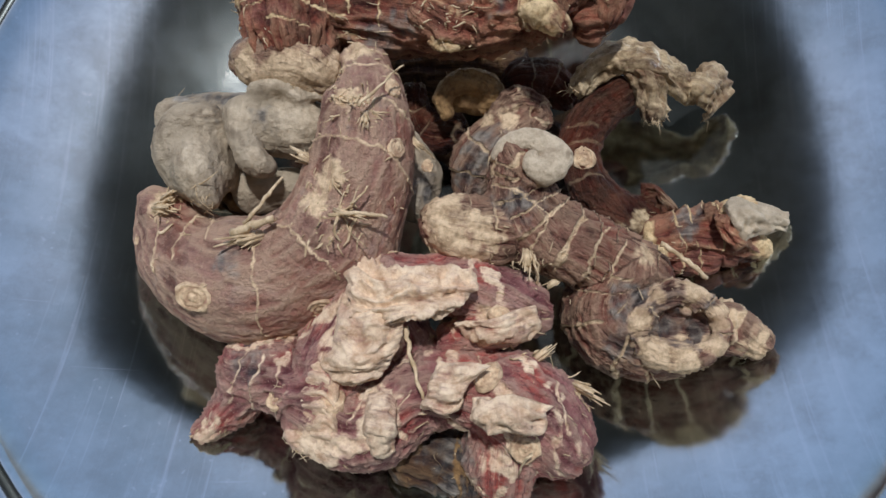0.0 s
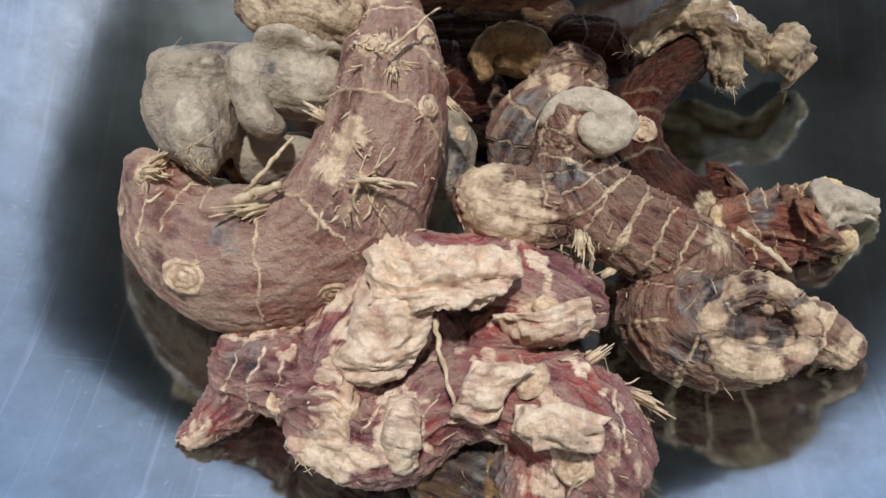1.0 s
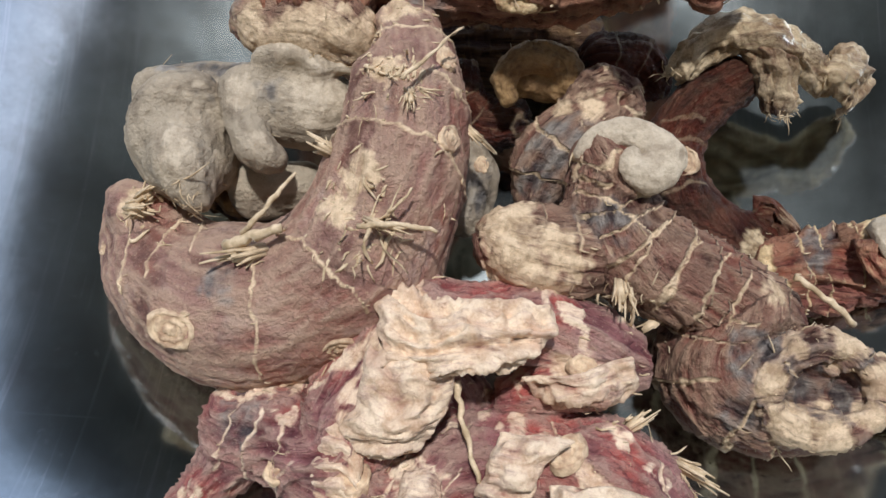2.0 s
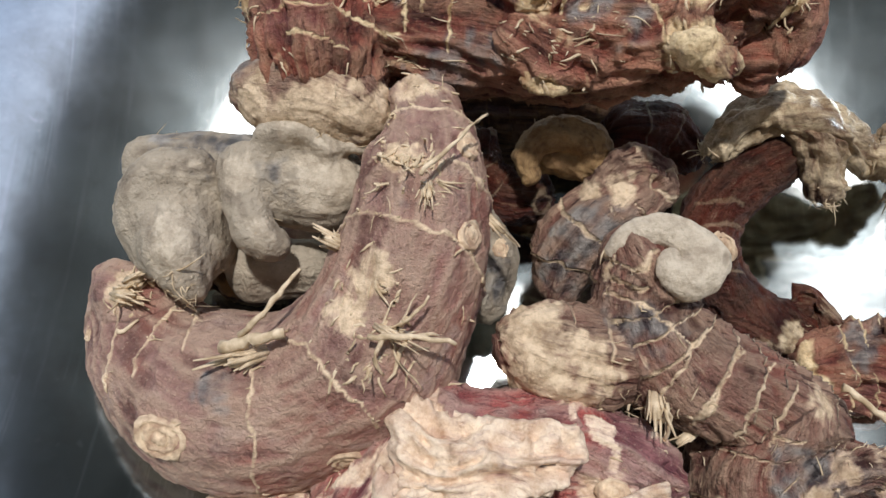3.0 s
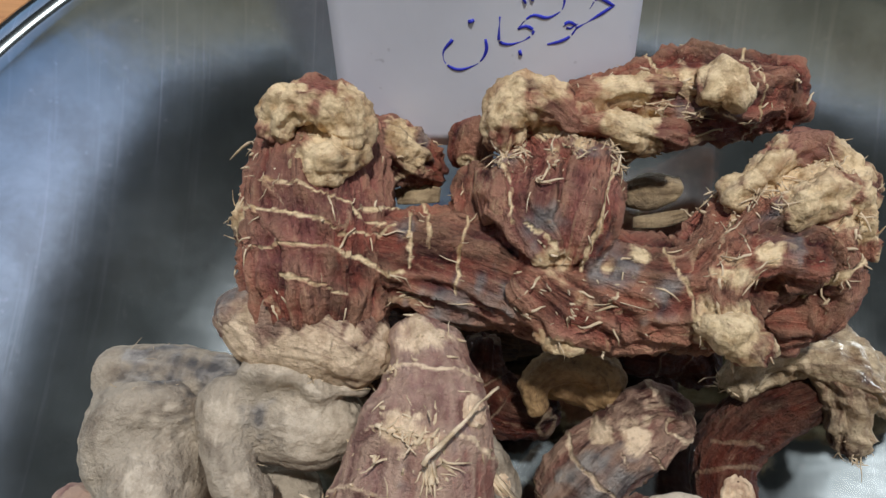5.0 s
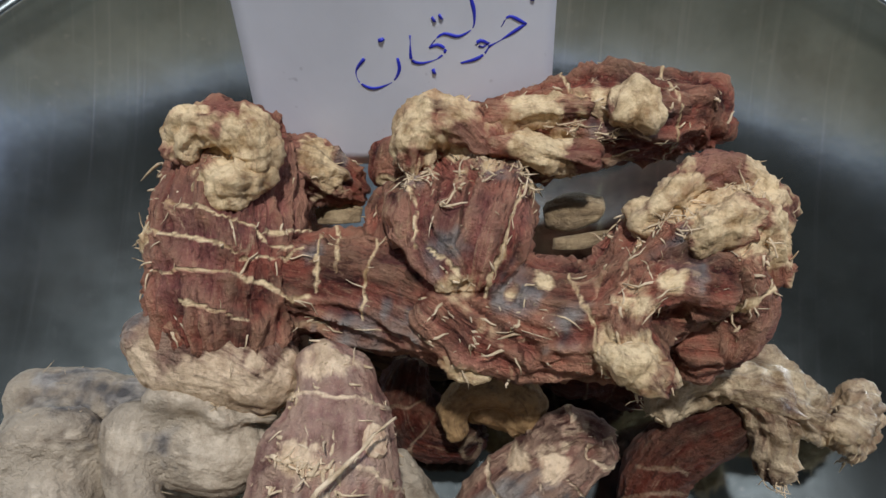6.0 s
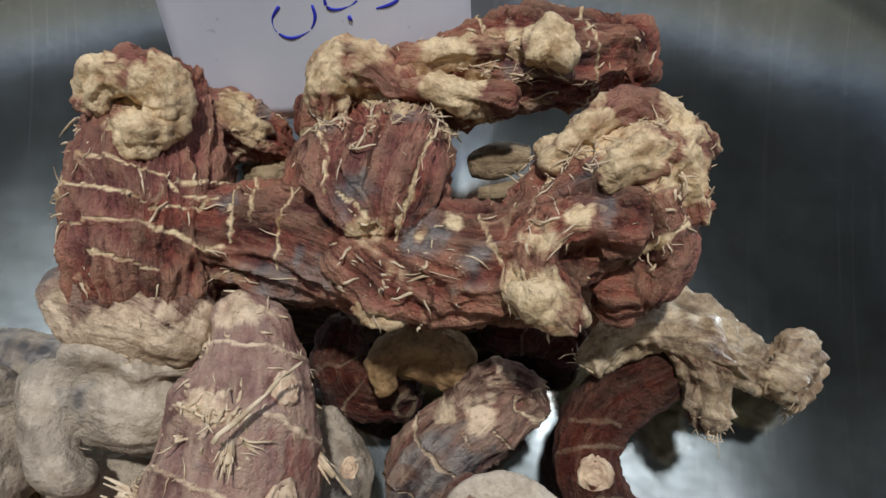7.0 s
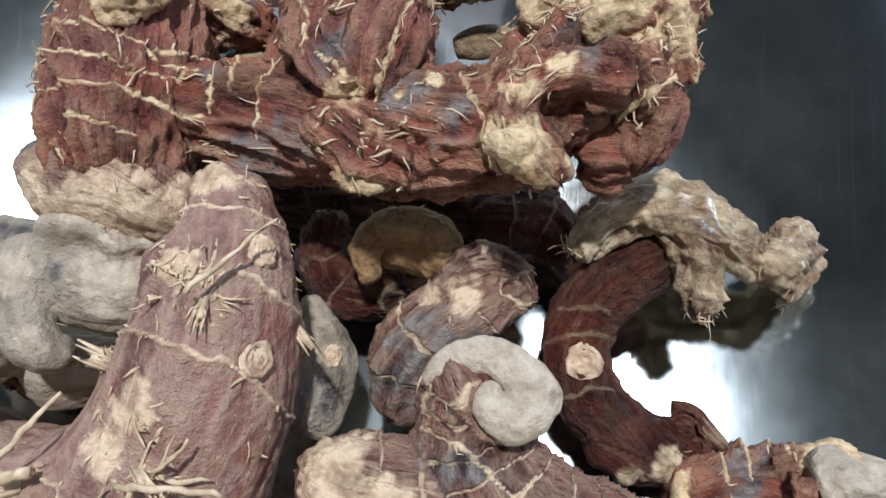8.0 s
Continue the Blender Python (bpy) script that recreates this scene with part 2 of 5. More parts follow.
def patches(verts, spots, seed, rag=0.35):
    """A mask that is 1 inside ragged spots (x, y, z, radius)."""
    mask = np.zeros(len(verts))
    wob = (fnoise(verts * 0.16, seed, 4) - 0.5) * 1.6 + (ridged(verts * 0.5, seed + 3) - 0.5) * 0.5
    for x, y, z, r in spots:
        d = np.linalg.norm(verts - (x, y, z), axis=1) / r + wob * rag * 2.4
        mask = np.maximum(mask, np.clip((1.18 - d) / 0.46, 0, 1))
    return mask


class Root:
    """A rhizome from limbs of (x, y, z, radius) in millimetres, with wrinkles, node rings and patches of flesh and mould."""

    def __init__(self, limbs, seed, rings=7.0, wrinkle=0.5, lumps=1.2, pits=(), pale=(), mold=(), blend=3.0, h=0.5, crumple=1.0, ring_height=0.3, around=2.2, squash=None, sheath=0.35, flecks=0.15, threads=0.0, bands=()):
        runs = [spline(c) for c in limbs]
        every = np.vstack(runs)
        low = (every[:, :3] - every[:, 3:]).min(0) - 3
        high = (every[:, :3] + every[:, 3:]).max(0) + 3
        shape = np.ceil((high - low) / h).astype(int) + 1
        axes = [low[k] + h * np.arange(shape[k]) for k in range(3)]
        field = np.full(tuple(shape), 8.0)
        for run in runs:
            limb = np.full(tuple(shape), 8.0)
            for a, b in zip(run[:-1], run[1:]):
                reach = max(a[3], b[3]) + blend + 1.5
                span = [slice(max(0, int((min(a[k], b[k]) - reach - low[k]) / h)), int((max(a[k], b[k]) + reach - low[k]) / h) + 2) for k in range(3)]
                grid = np.stack(np.meshgrid(*[axes[k][span[k]] for k in range(3)], indexing="ij"), -1)
                d, _ = distance(grid, a[:3], b[:3], a[3], b[3])
                limb[tuple(span)] = np.minimum(limb[tuple(span)], d)
            m = np.maximum(blend - np.abs(field - limb), 0) / blend
            field = np.minimum(field, limb) - m * m * blend * 0.25
        for x, y, z, r in pits:
            span = [slice(max(0, int((c - r - 2 - low[k]) / h)), int((c + r + 2 - low[k]) / h) + 2) for k, c in enumerate((x, y, z))]
            grid = np.stack(np.meshgrid(*[axes[k][span[k]] for k in range(3)], indexing="ij"), -1)
            field[tuple(span)] = np.maximum(field[tuple(span)], r - np.linalg.norm(grid - (x, y, z), axis=-1))
        verts, quads = surface(field, low, h)
        # place along and around the limb
        best = np.full(len(verts), 1e9)
        along, turn, size = np.zeros(len(verts)), np.zeros((len(verts), 3)), np.ones(len(verts))
        side, offset, heading = np.ones(len(verts)), 0.0, np.zeros((len(verts), 3))
        for run in runs:
            steps = []
            for a, b in zip(run[:-1], run[1:]):
                steps.append((a, b, *distance(verts, a[:3], b[:3], a[3], b[3])))
            least = np.min([st[2] for st in steps], 0)
            near = least < best
            best = np.where(near, least, best)
            total, place, girth_sum = np.zeros(len(verts)), np.zeros(len(verts)), np.zeros(len(verts))
            axis_sum, middle_sum = np.zeros((len(verts), 3)), np.zeros((len(verts), 3))
            for a, b, d, t in steps:
                length = np.linalg.norm(b[:3] - a[:3])
                w = np.exp(-((d - least) / 0.9) ** 2)
                total += w
                place += w * (offset + t * length)
                girth_sum += w * a[3]
                axis_sum += w[:, None] * (b[:3] - a[:3]) / max(length, 1e-9)
                middle_sum += w[:, None] * (a[:3] + t[:, None] * (b[:3] - a[:3]))
                offset += length
            axis = axis_sum / np.maximum(np.linalg.norm(axis_sum, axis=1, keepdims=True), 1e-9)
            out = verts - middle_sum / total[:, None]
            out = out - (out * axis).sum(1, keepdims=True) * axis
            reach = np.linalg.norm(out, axis=1)
            out /= np.maximum(reach, 1e-6)[:, None]
            side = np.where(near, np.clip(reach / np.maximum(girth_sum / total, 1) * 1.6 - 0.45, 0, 1), side)
            along = np.where(near, place / total, along)
            size = np.where(near, girth_sum / total, size)
            turn = np.where(near[:, None], out, turn)
            heading = np.where(near[:, None], axis, heading)
            offset += 37.3
        if squash:
            way, middle = np.array(squash[:3]) / np.linalg.norm(squash[:3]), verts.mean(0)
            verts = verts + ((verts - middle) @ way)[:, None] * way * (squash[3] - 1)
        n = normals(verts, quads)
        pale_mask, mold_mask = patches(verts, pale, seed + 5, 0.5), patches(verts, mold, seed + 9, 0.5)
        girth = np.clip(size, 3, 14)[:, None] * turn
        warp = girth + 1.6 * np.c_[fnoise(verts * 0.2, seed + 21, 2), fnoise(verts * 0.2, seed + 22, 2), fnoise(verts * 0.2, seed + 23, 2)]
        slide = along[:, None] * np.array([0.06, 0.05, 0.07])
        coarse = ridged(warp * 0.36 * around / 2.2 + slide, seed + 1) ** 2
        fine = ridged(warp * 0.85 * around / 2.2 + slide * 1.5, seed + 2) ** 2
        cross = ridged(verts * 0.35 + turn * 0.5, seed + 3) ** 3
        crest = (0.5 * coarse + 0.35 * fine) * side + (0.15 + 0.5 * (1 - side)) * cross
        torn = fnoise(warp * 0.16 + slide * 2.5 + verts * 0.05, seed + 51, 4)
        pale_mask = np.maximum(pale_mask, np.clip((torn - 0.68 + 0.14 * flecks) / 0.05, 0, 0.9)) if flecks else pale_mask
        wave = along + 1.6 * (fnoise(turn * 1.3 + seed, seed + 4, 2) - 0.5) * 2 + 0.9 * (fnoise(verts * 0.45, seed + 14, 2) - 0.5) + 0.35 * (rings or 1) * (vnoise(np.c_[along * 0.09, along * 0, along * 0], seed + 15) - 0.5) * 2
        phase = (wave / rings) % 1.0 if rings else np.full(len(verts), 0.5)
        gap = np.minimum(phase, 1 - phase) * (rings or 1)
        broken = np.clip((fnoise(verts * 0.13, seed + 6, 2) - 0.27) / 0.1, 0, 1)
        ring = np.exp(-(gap / 0.38) ** 2) * broken * (1 - pale_mask) if rings else np.zeros(len(verts))
        # single node rings, each through two places on the skin
        for a, b in bands:
            a, b = np.array(a), np.array(b)
            span = b - a
            cut = np.cross(span, (0, 0.2, 1))
            cut /= np.linalg.norm(cut)
            share = ((verts - a) @ span) / (span @ span)
            sag = 2.0 * (fnoise(verts * 0.22, seed + 81, 2) - 0.5) + 1.1 * (fnoise(verts * 0.8, seed + 82, 2) - 0.5)
            off = np.abs((verts - a) @ cut + sag)
            ends = np.clip((0.62 - np.abs(share - 0.5)) / 0.06, 0, 1) * (verts[:, 2] > min(a[2], b[2]) - 8)
            ring = np.maximum(ring, np.exp(-(off / 0.42) ** 2) * ends)
        if threads:
            lines = np.clip((ridged(warp * 0.34 + slide * 1.3, seed + 71) - 0.93) / 0.05, 0, 1) * np.clip((fnoise(verts * 0.2, seed + 72, 2) - 0.45) / 0.08, 0, 1)
            ring = np.maximum(ring, threads * lines * (1 - pale_mask) * side)
        scale_leaf = (phase - 0.5) * broken * (1 - pale_mask) if rings else 0
        bent = verts + 3.0 * np.c_[fnoise(verts * 0.17, seed + 31, 2), fnoise(verts * 0.17, seed + 32, 2), fnoise(verts * 0.17, seed + 33, 2)]
        folds = warp * 0.30 + slide * 0.8
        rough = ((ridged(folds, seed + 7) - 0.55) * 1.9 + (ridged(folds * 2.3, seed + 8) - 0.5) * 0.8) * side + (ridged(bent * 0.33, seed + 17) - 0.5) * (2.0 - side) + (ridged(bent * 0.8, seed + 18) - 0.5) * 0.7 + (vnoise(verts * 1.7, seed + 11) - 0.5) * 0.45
        move = lumps * (fnoise(verts * 0.11, seed, 3) - 0.5) * 2 + wrinkle * (crest - 0.4) * 2.6 * (1 - 0.6 * pale_mask) + ring_height * ring + sheath * scale_leaf + crumple * rough * pale_mask + 0.2 * rough * (1 - pale_mask) + 0.28 * (fnoise(verts * 0.9, seed + 61, 2) - 0.5)
        self.verts, self.quads = verts + n * move[:, None], quads
        self.normals = normals(self.verts, quads)
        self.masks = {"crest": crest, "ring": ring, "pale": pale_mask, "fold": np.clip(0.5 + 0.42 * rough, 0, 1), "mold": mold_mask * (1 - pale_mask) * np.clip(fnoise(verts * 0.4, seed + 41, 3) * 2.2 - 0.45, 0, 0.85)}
        self.heading = heading
        self.flow = girth + along[:, None] * 0.12

    def mesh(self, name, material):
        me = bpy.data.meshes.new(name)
        me.from_pydata((self.verts / 1000).tolist(), [], self.quads.tolist())
        for key, values in self.masks.items():
            me.attributes.new(key, "FLOAT", "POINT").data.foreach_set("value", values.astype(np.float32))
        me.attributes.new("flow", "FLOAT_VECTOR", "POINT").data.foreach_set("vector", self.flow.astype(np.float32).ravel())
        me.polygons.foreach_set("use_smooth", np.ones(len(self.quads), bool))
        me.materials.append(material)
        me.update()
        return me

    def near(self, x, y, z):
        """The point of the surface nearest to a place, and its normal, in millimetres."""
        k = int(np.argmin(((self.verts - (x, y, z)) ** 2).sum(1)))
        return Vector(self.verts[k]), Vector(self.normals[k])


class Sheet(Root):
    """A thin, ruffled piece of skin lofted through rows of places in millimetres, with a torn edge."""

    def __init__(self, rows, seed, thick=1.1, pale=0.9, folds=0.8, fold_size=2.2, rag=0.07, crush=0.5, step=0.45):
        rows = [np.array(r, float) for r in rows]

        def curve(points, count):
            ext = np.vstack([2 * points[0] - points[1], points, 2 * points[-1] - points[-2]])
            at = np.linspace(0, len(points) - 1 - 1e-6, count)
            k, u = at.astype(int), (at % 1)[:, None]
            a, b, d, e = ext[k], ext[k + 1], ext[k + 2], ext[k + 3]
            return 0.5 * (2 * b + (d - a) * u + (2 * a - 5 * b + 4 * d - e) * u * u + (3 * b - a - 3 * d + e) * u ** 3)

        long = max(np.linalg.norm(np.diff(r, axis=0), axis=1).sum() for r in rows)
        wide = np.linalg.norm(np.diff(np.array([r.mean(0) for r in rows]), axis=0), axis=1).sum() * 1.1
        nu, nv = max(12, int(long / step)), max(10, int(wide / step))
        lofted = [curve(r, nu * 2) for r in rows]
        grid = np.stack([curve(np.array([r[i] for r in lofted]), nv * 2) for i in range(nu * 2)])
        u, v = np.meshgrid(np.linspace(0, 1, nu), np.linspace(0, 1, nv), indexing="ij")
        place = np.c_[u.ravel() * long, v.ravel() * wide, np.zeros(nu * nv)]
        # the edge is torn: each line ends sooner or later
        tear = rag * 2 * (fnoise(np.c_[place[:, 0] * 0.25, place[:, 1] * 0, place[:, 2]], seed, 3) - 0.2).reshape(nu, nv)
        tear_u = rag * 2 * (fnoise(np.c_[place[:, 0] * 0, place[:, 1] * 0.3, place[:, 2] + 5], seed + 1, 3) - 0.2).reshape(nu, nv)
        fu = (0.5 + (u - 0.5) * (1 - tear_u)) * (nu * 2 - 1)
        fv = (0.5 + (v - 0.5) * (1 - tear)) * (nv * 2 - 1)
        i, j = np.clip(fu.astype(int), 0, nu * 2 - 2), np.clip(fv.astype(int), 0, nv * 2 - 2)
        a, b = (fu - i)[..., None], (fv - j)[..., None]
        base = (grid[i, j] * (1 - a) * (1 - b) + grid[i + 1, j] * a * (1 - b) + grid[i, j + 1] * (1 - a) * b + grid[i + 1, j + 1] * a * b).reshape(-1, 3)
        number = np.arange(nu * nv).reshape(nu, nv)
        quads = np.stack([number[:-1, :-1], number[1:, :-1], number[1:, 1:], number[:-1, 1:]], -1).reshape(-1, 4)
        n = normals(base, quads)
        if n[:, 2].mean() < 0:
            quads = quads[:, ::-1]
            n = -n
        bend = place + 3.0 * np.c_[fnoise(place * 0.12, seed + 5, 2), fnoise(place * 0.12, seed + 6, 2), place[:, 2]]
        run = np.c_[bend[:, 0] * 0.10, bend[:, 1] / fold_size, bend[:, 2]]
        rough = (ridged(run, seed + 7) - 0.55) * 2.6 + (ridged(run * 2.3, seed + 8) - 0.5) * 1.1 + crush * (ridged(bend * 0.35, seed + 9) - 0.5) * 1.6 + crush * (fnoise(place * 0.9, seed + 10, 3) - 0.5)
        edge = np.minimum(np.minimum(u, 1 - u) * long, np.minimum(v, 1 - v) * wide).ravel()
        body = np.clip(edge / (thick * 0.8), 0.12, 1) ** 0.6 * thick / 2
        top = base + n * (folds * rough * np.clip(edge / 2, 0.3, 1) + body)[:, None]
        low = base + n * (folds * rough * 0.6 * np.clip(edge / 2, 0.3, 1) - body)[:, None]
        rim = np.concatenate([number[:, 0], number[-1, 1:], number[-2::-1, -1], number[0, -2:0:-1]])
        side = np.stack([rim, np.roll(rim, -1), np.roll(rim, -1) + nu * nv, rim + nu * nv], 1)
        count = nu * nv
        if np.all(np.isin(quads[0], number[:2, :2])) and quads[0][1] == number[1, 0]:
            side = side[:, ::-1]
        self.verts, self.quads = np.vstack([top, low]), np.vstack([quads, quads[:, ::-1] + count, side])
        self.normals = normals(self.verts, self.quads)
        torn = np.clip(pale + 0.9 * (fnoise(bend * 0.16, seed + 11, 3) - 0.45), 0, 1)
        two = lambda x: np.concatenate([x, x])
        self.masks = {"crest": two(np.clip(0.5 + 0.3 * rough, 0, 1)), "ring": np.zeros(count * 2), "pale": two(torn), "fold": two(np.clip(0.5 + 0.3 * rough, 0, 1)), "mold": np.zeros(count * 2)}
        self.heading = two((np.roll(base.reshape(nu, nv, 3), -1, 0) - base.reshape(nu, nv, 3)).reshape(-1, 3))
        self.flow = np.vstack([np.c_[bend[:, 1], bend[:, 0] * 0.12, bend[:, 2]]] * 2)


def skin_piece(parent, sheet, name, material, label):
    ob = new(name, sheet.mesh(name, material))
    ob.parent = parent
    return tagged(ob, label)


def part(name, bm, material, parent, label="", smooth=True):
    me = bpy.data.meshes.new(name)
    bm.to_mesh(me)
    bm.free()
    if smooth:
        me.polygons.foreach_set("use_smooth", np.ones(len(me.polygons), bool))
    me.materials.append(material)
    ob = new(name, me)
    ob.parent = parent
    return tagged(ob, label)


def tube(bm, points, radii, sides=5):
    """A closed tapered tube through points in millimetres."""
    points = [Vector(p) / 1000 for p in points]
    rings = []
    for k, p in enumerate(points):
        way = (points[min(k + 1, len(points) - 1)] - points[max(k - 1, 0)]).normalized()
        side = way.orthogonal().normalized()
        up = way.cross(side)
        rings.append([bm.verts.new(p + (side * math.cos(a) + up * math.sin(a)) * radii[k] / 1000) for a in (2 * math.pi * j / sides for j in range(sides))])
    for a, b in zip(rings[:-1], rings[1:]):
        for j in range(sides):
            bm.faces.new((a[j], a[(j + 1) % sides], b[(j + 1) % sides], b[j]))
    bm.faces.new(rings[0][::-1])
    bm.faces.new(rings[-1])


def fray(parent, root, place, count, length, spread=0.8, thick=0.22, lean=(0, 0, 0), patch=2.5, rng=None):
    """A tuft of torn fibres that stands out of the skin."""
    rng = rng or random.Random(int(abs(place[0] * 7 + place[1] * 13 + place[2])))
    bm = bmesh.new()
    for _ in range(count):
        p, n = root.near(*(c + rng.gauss(0, patch * 0.6) for c in place))
        way = Vector(lean) + Vector((rng.gauss(0, spread), rng.gauss(0, spread), rng.gauss(0, spread * 0.6)))
        way = (way - n * way.dot(n) * 0.7 + n * rng.uniform(0.0, 0.3)).normalized()
        far = length * rng.choice((0.2, 0.3, 0.4, 0.5, 0.9)) * rng.uniform(0.7, 1.1)
        curl = (n * rng.gauss(-0.35, 0.3) + way.cross(n) * rng.gauss(0, 0.55)) * far
        path = [p - n * 0.5 + way * far * u + curl * u * u + way.cross(n) * math.sin(u * 5) * 0.12 * far for u in (0, 0.2, 0.4, 0.6, 0.8, 1)]
        r = thick * rng.choice((0.3, 0.4, 0.5, 0.8))
        tube(bm, path, [r * 1.2, r * 1.1, r, r * 0.9, r * 0.7, r * 0.35], 4)
    return tagged(part("fibre_tuft", bm, FIBRE, parent, "torn pale fibres"), kind="stuff")


def rootlet(parent, points, r0, r1, material=None):
    bm = bmesh.new()
    run = spline([(*p, 1) for p in points], 1.2)[:, :3]
    rng = random.Random(int(abs(points[0][0] * 31 + points[0][1] * 17)))
    n = len(run)
    tube(bm, [Vector(p) + Vector((rng.gauss(0, 0.16), rng.gauss(0, 0.16), rng.gauss(0, 0.16))) for p in run], [0.78 * (r0 + (r1 - r0) * k / (n - 1)) * rng.uniform(0.62, 1.05) for k in range(n)], 7)
    return part("rootlet", bm, material or FIBRE, parent, "dry pale rootlet")


def torn_fringe(parent, root, count, length=3.0, thick=0.13, seed=1):
    """Dry strands that lie along the skin and fray out of its node rings."""
    rng = random.Random(seed)
    torn = np.flatnonzero((root.masks["ring"] > 0.45) | ((root.masks["pale"] > 0.25) & (root.masks["pale"] < 0.6)))
    bm = bmesh.new()
    for _ in range(count if len(torn) else 0):
        k = int(torn[rng.randrange(len(torn))])
        p, n = Vector(root.verts[k]), Vector(root.normals[k])
        way = Vector(root.heading[k]) * rng.choice((-1, 1, 1)) + Vector((rng.gauss(0, 0.3), rng.gauss(0, 0.3), rng.gauss(0, 0.3)))
        far, path = length * rng.choice((0.4, 0.6, 0.8, 1.4)), [p - n * 0.3]
        for u in (0.33, 0.66, 1.0):
            way = (way + Vector((rng.gauss(0, 0.2), rng.gauss(0, 0.2), rng.gauss(0, 0.2)))).normalized()
            q, m = root.near(*(path[-1] + way * far / 3))
            path.append(q + m * (0.1 + rng.uniform(0, 0.5) * u))
        w = thick * rng.choice((0.5, 0.7, 1.0, 1.4))
        tube(bm, path, [w, w, w * 0.8, w * 0.4], 4)
    return tagged(part("torn_fringe", bm, FIBRE, parent, "dry strands frayed from the node rings"), kind="stuff")


def stub(parent, root, place, way, length, thick, count=13):
    """A broken rootlet: a short stalk whose end has split into thick strands."""
    rng = random.Random(int(abs(place[0] * 11 + place[1] * 19)))
    p, n = root.near(*place)
    way = (Vector(way) + n * 0.35).normalized()
    side = way.orthogonal().normalized()
    up = way.cross(side)
    bm = bmesh.new()
    tube(bm, [p - way * 0.8, p + way * length * 0.25, p + way * length * 0.6], [thick * 0.7, thick * 0.75, thick * 0.45], 8)
    for k in range(count):
        a = 2 * math.pi * k / count + rng.uniform(-0.3, 0.3)
        out = (side * math.cos(a) + up * math.sin(a)) * thick * rng.uniform(0.4, 1.0)
        far = length * rng.choice((0.4, 0.6, 0.8, 1.2)) * rng.uniform(0.8, 1.1)
        r = thick * rng.uniform(0.12, 0.28)
        tube(bm, [p + out * 0.8 - way, p + way * far * 0.5 + out * rng.uniform(0.8, 1.2), p + way * far + out * rng.uniform(0.6, 1.9)], [r * 1.2, r, r * 0.4], 5)
    return tagged(part("broken_rootlet", bm, FIBRE, parent, "split end of a broken rootlet"), kind="stuff")


def bud_scar(parent, root, place, radius):
    """A round scar of raised rings, like a dried bud."""
    p, n = root.near(*place)
    frame_ = n.to_track_quat("Z", "Y").to_matrix()
    rng = random.Random(int(abs(place[0] * 5 + place[1] * 3 + 1)))
    profile = [(1.08, -0.5), (1.0, 0.10), (0.86, 0.20), (0.74, 0.02), (0.62, 0.16), (0.48, 0.20), (0.36, 0.05), (0.24, 0.20), (0.10, 0.26)]
    bm = bmesh.new()
    loops = []
    for r, z in profile:
        loop = []
        for j in range(18):
            a = 2 * math.pi * j / 18
            k = radius * r * (1 + 0.10 * math.sin(2 * a + place[0]) + rng.gauss(0, 0.075))
            v = p + frame_ @ Vector((k * math.cos(a), k * math.sin(a) * 0.9, z * radius * 0.75 + rng.gauss(0, 0.13)))
            loop.append(bm.verts.new(v / 1000))
        loops.append(loop)
    for a, b in zip(loops[:-1], loops[1:]):
        for j in range(18):
            bm.faces.new((a[j], a[(j + 1) % 18], b[(j + 1) % 18], b[j]))
    bm.faces.new(loops[-1])
    return part("bud_scar", bm, SCAR, parent, "round ridged bud scar")


def thing(root, name, material, label, category="root", group="galangal roots in the bowl"):
    return tagged(new(name, root.mesh(name, material)), label, category, group)


# ---- setting ----
def box(bm, a, b):
    m = Matrix.Translation((Vector(a) + Vector(b)) / 2) @ Matrix.Diagonal((*(Vector(b) - Vector(a)), 1))
    return bmesh.ops.create_cube(bm, size=1, matrix=m)["verts"]


def setting(name, bm, material, label, category):
    ob = part(name, bm, material, None, label, smooth=False)
    return tagged(ob, label, category, kind="structure")


TABLE_Z = -0.006
bm = bmesh.new()
bmesh.ops.create_grid(bm, x_segments=4, y_segments=4, size=60, matrix=Matrix.Translation((0, 0, -0.76)))
setting("ground", bm, SOIL, "bare grey-brown yard floor under the table", "ground")
# unseen wall added to the south, for the far side of the bowl to mirror
bm = bmesh.new()
box(bm, (-5.2, -1.15, -0.76), (1.6, -0.95, 3.3))
setting("unseen_wall_south", bm, PLASTER, "unseen weathered plaster wall, added for the bowl to reflect", "wall")
# plain unseen walls added all round to block low sky light
for name, a, b in (("unseen_wall_north", (-5.2, 4.6, -0.76), (5.2, 4.8, 1.7)), ("unseen_wall_east", (5.0, -1.15, -0.76), (5.2, 4.6, 1.7)), ("unseen_wall_west", (-5.2, -0.95, -0.76), (-5.0, 4.6, 1.7)), ("unseen_wall_corner", (1.6, -1.15, -0.76), (5.0, -0.95, 1.7))):
    bm = bmesh.new()
    box(bm, a, b)
    setting(name, bm, LOW_WALL, "unseen plain dark plaster wall, added to block low sky light", "wall")
# unseen slab added overhead to darken the steel, with a gap for the sun
bm = bmesh.new()
hx0, hx1, hy0, hy1 = SLAB_GAP
for x0, x1, y0, y1 in ((-1.75, hx0, -0.80, 2.6), (hx1, 1.35, -0.80, 2.6), (hx0, hx1, -0.80, hy0), (hx0, hx1, hy1, 2.6)):
    box(bm, (x0, y0, 3.0), (x1, y1, 3.06))
setting("ceiling", bm, OVERHEAD, "unseen dark grey slab added overhead to darken reflections, with a gap for the sun", "ceiling")

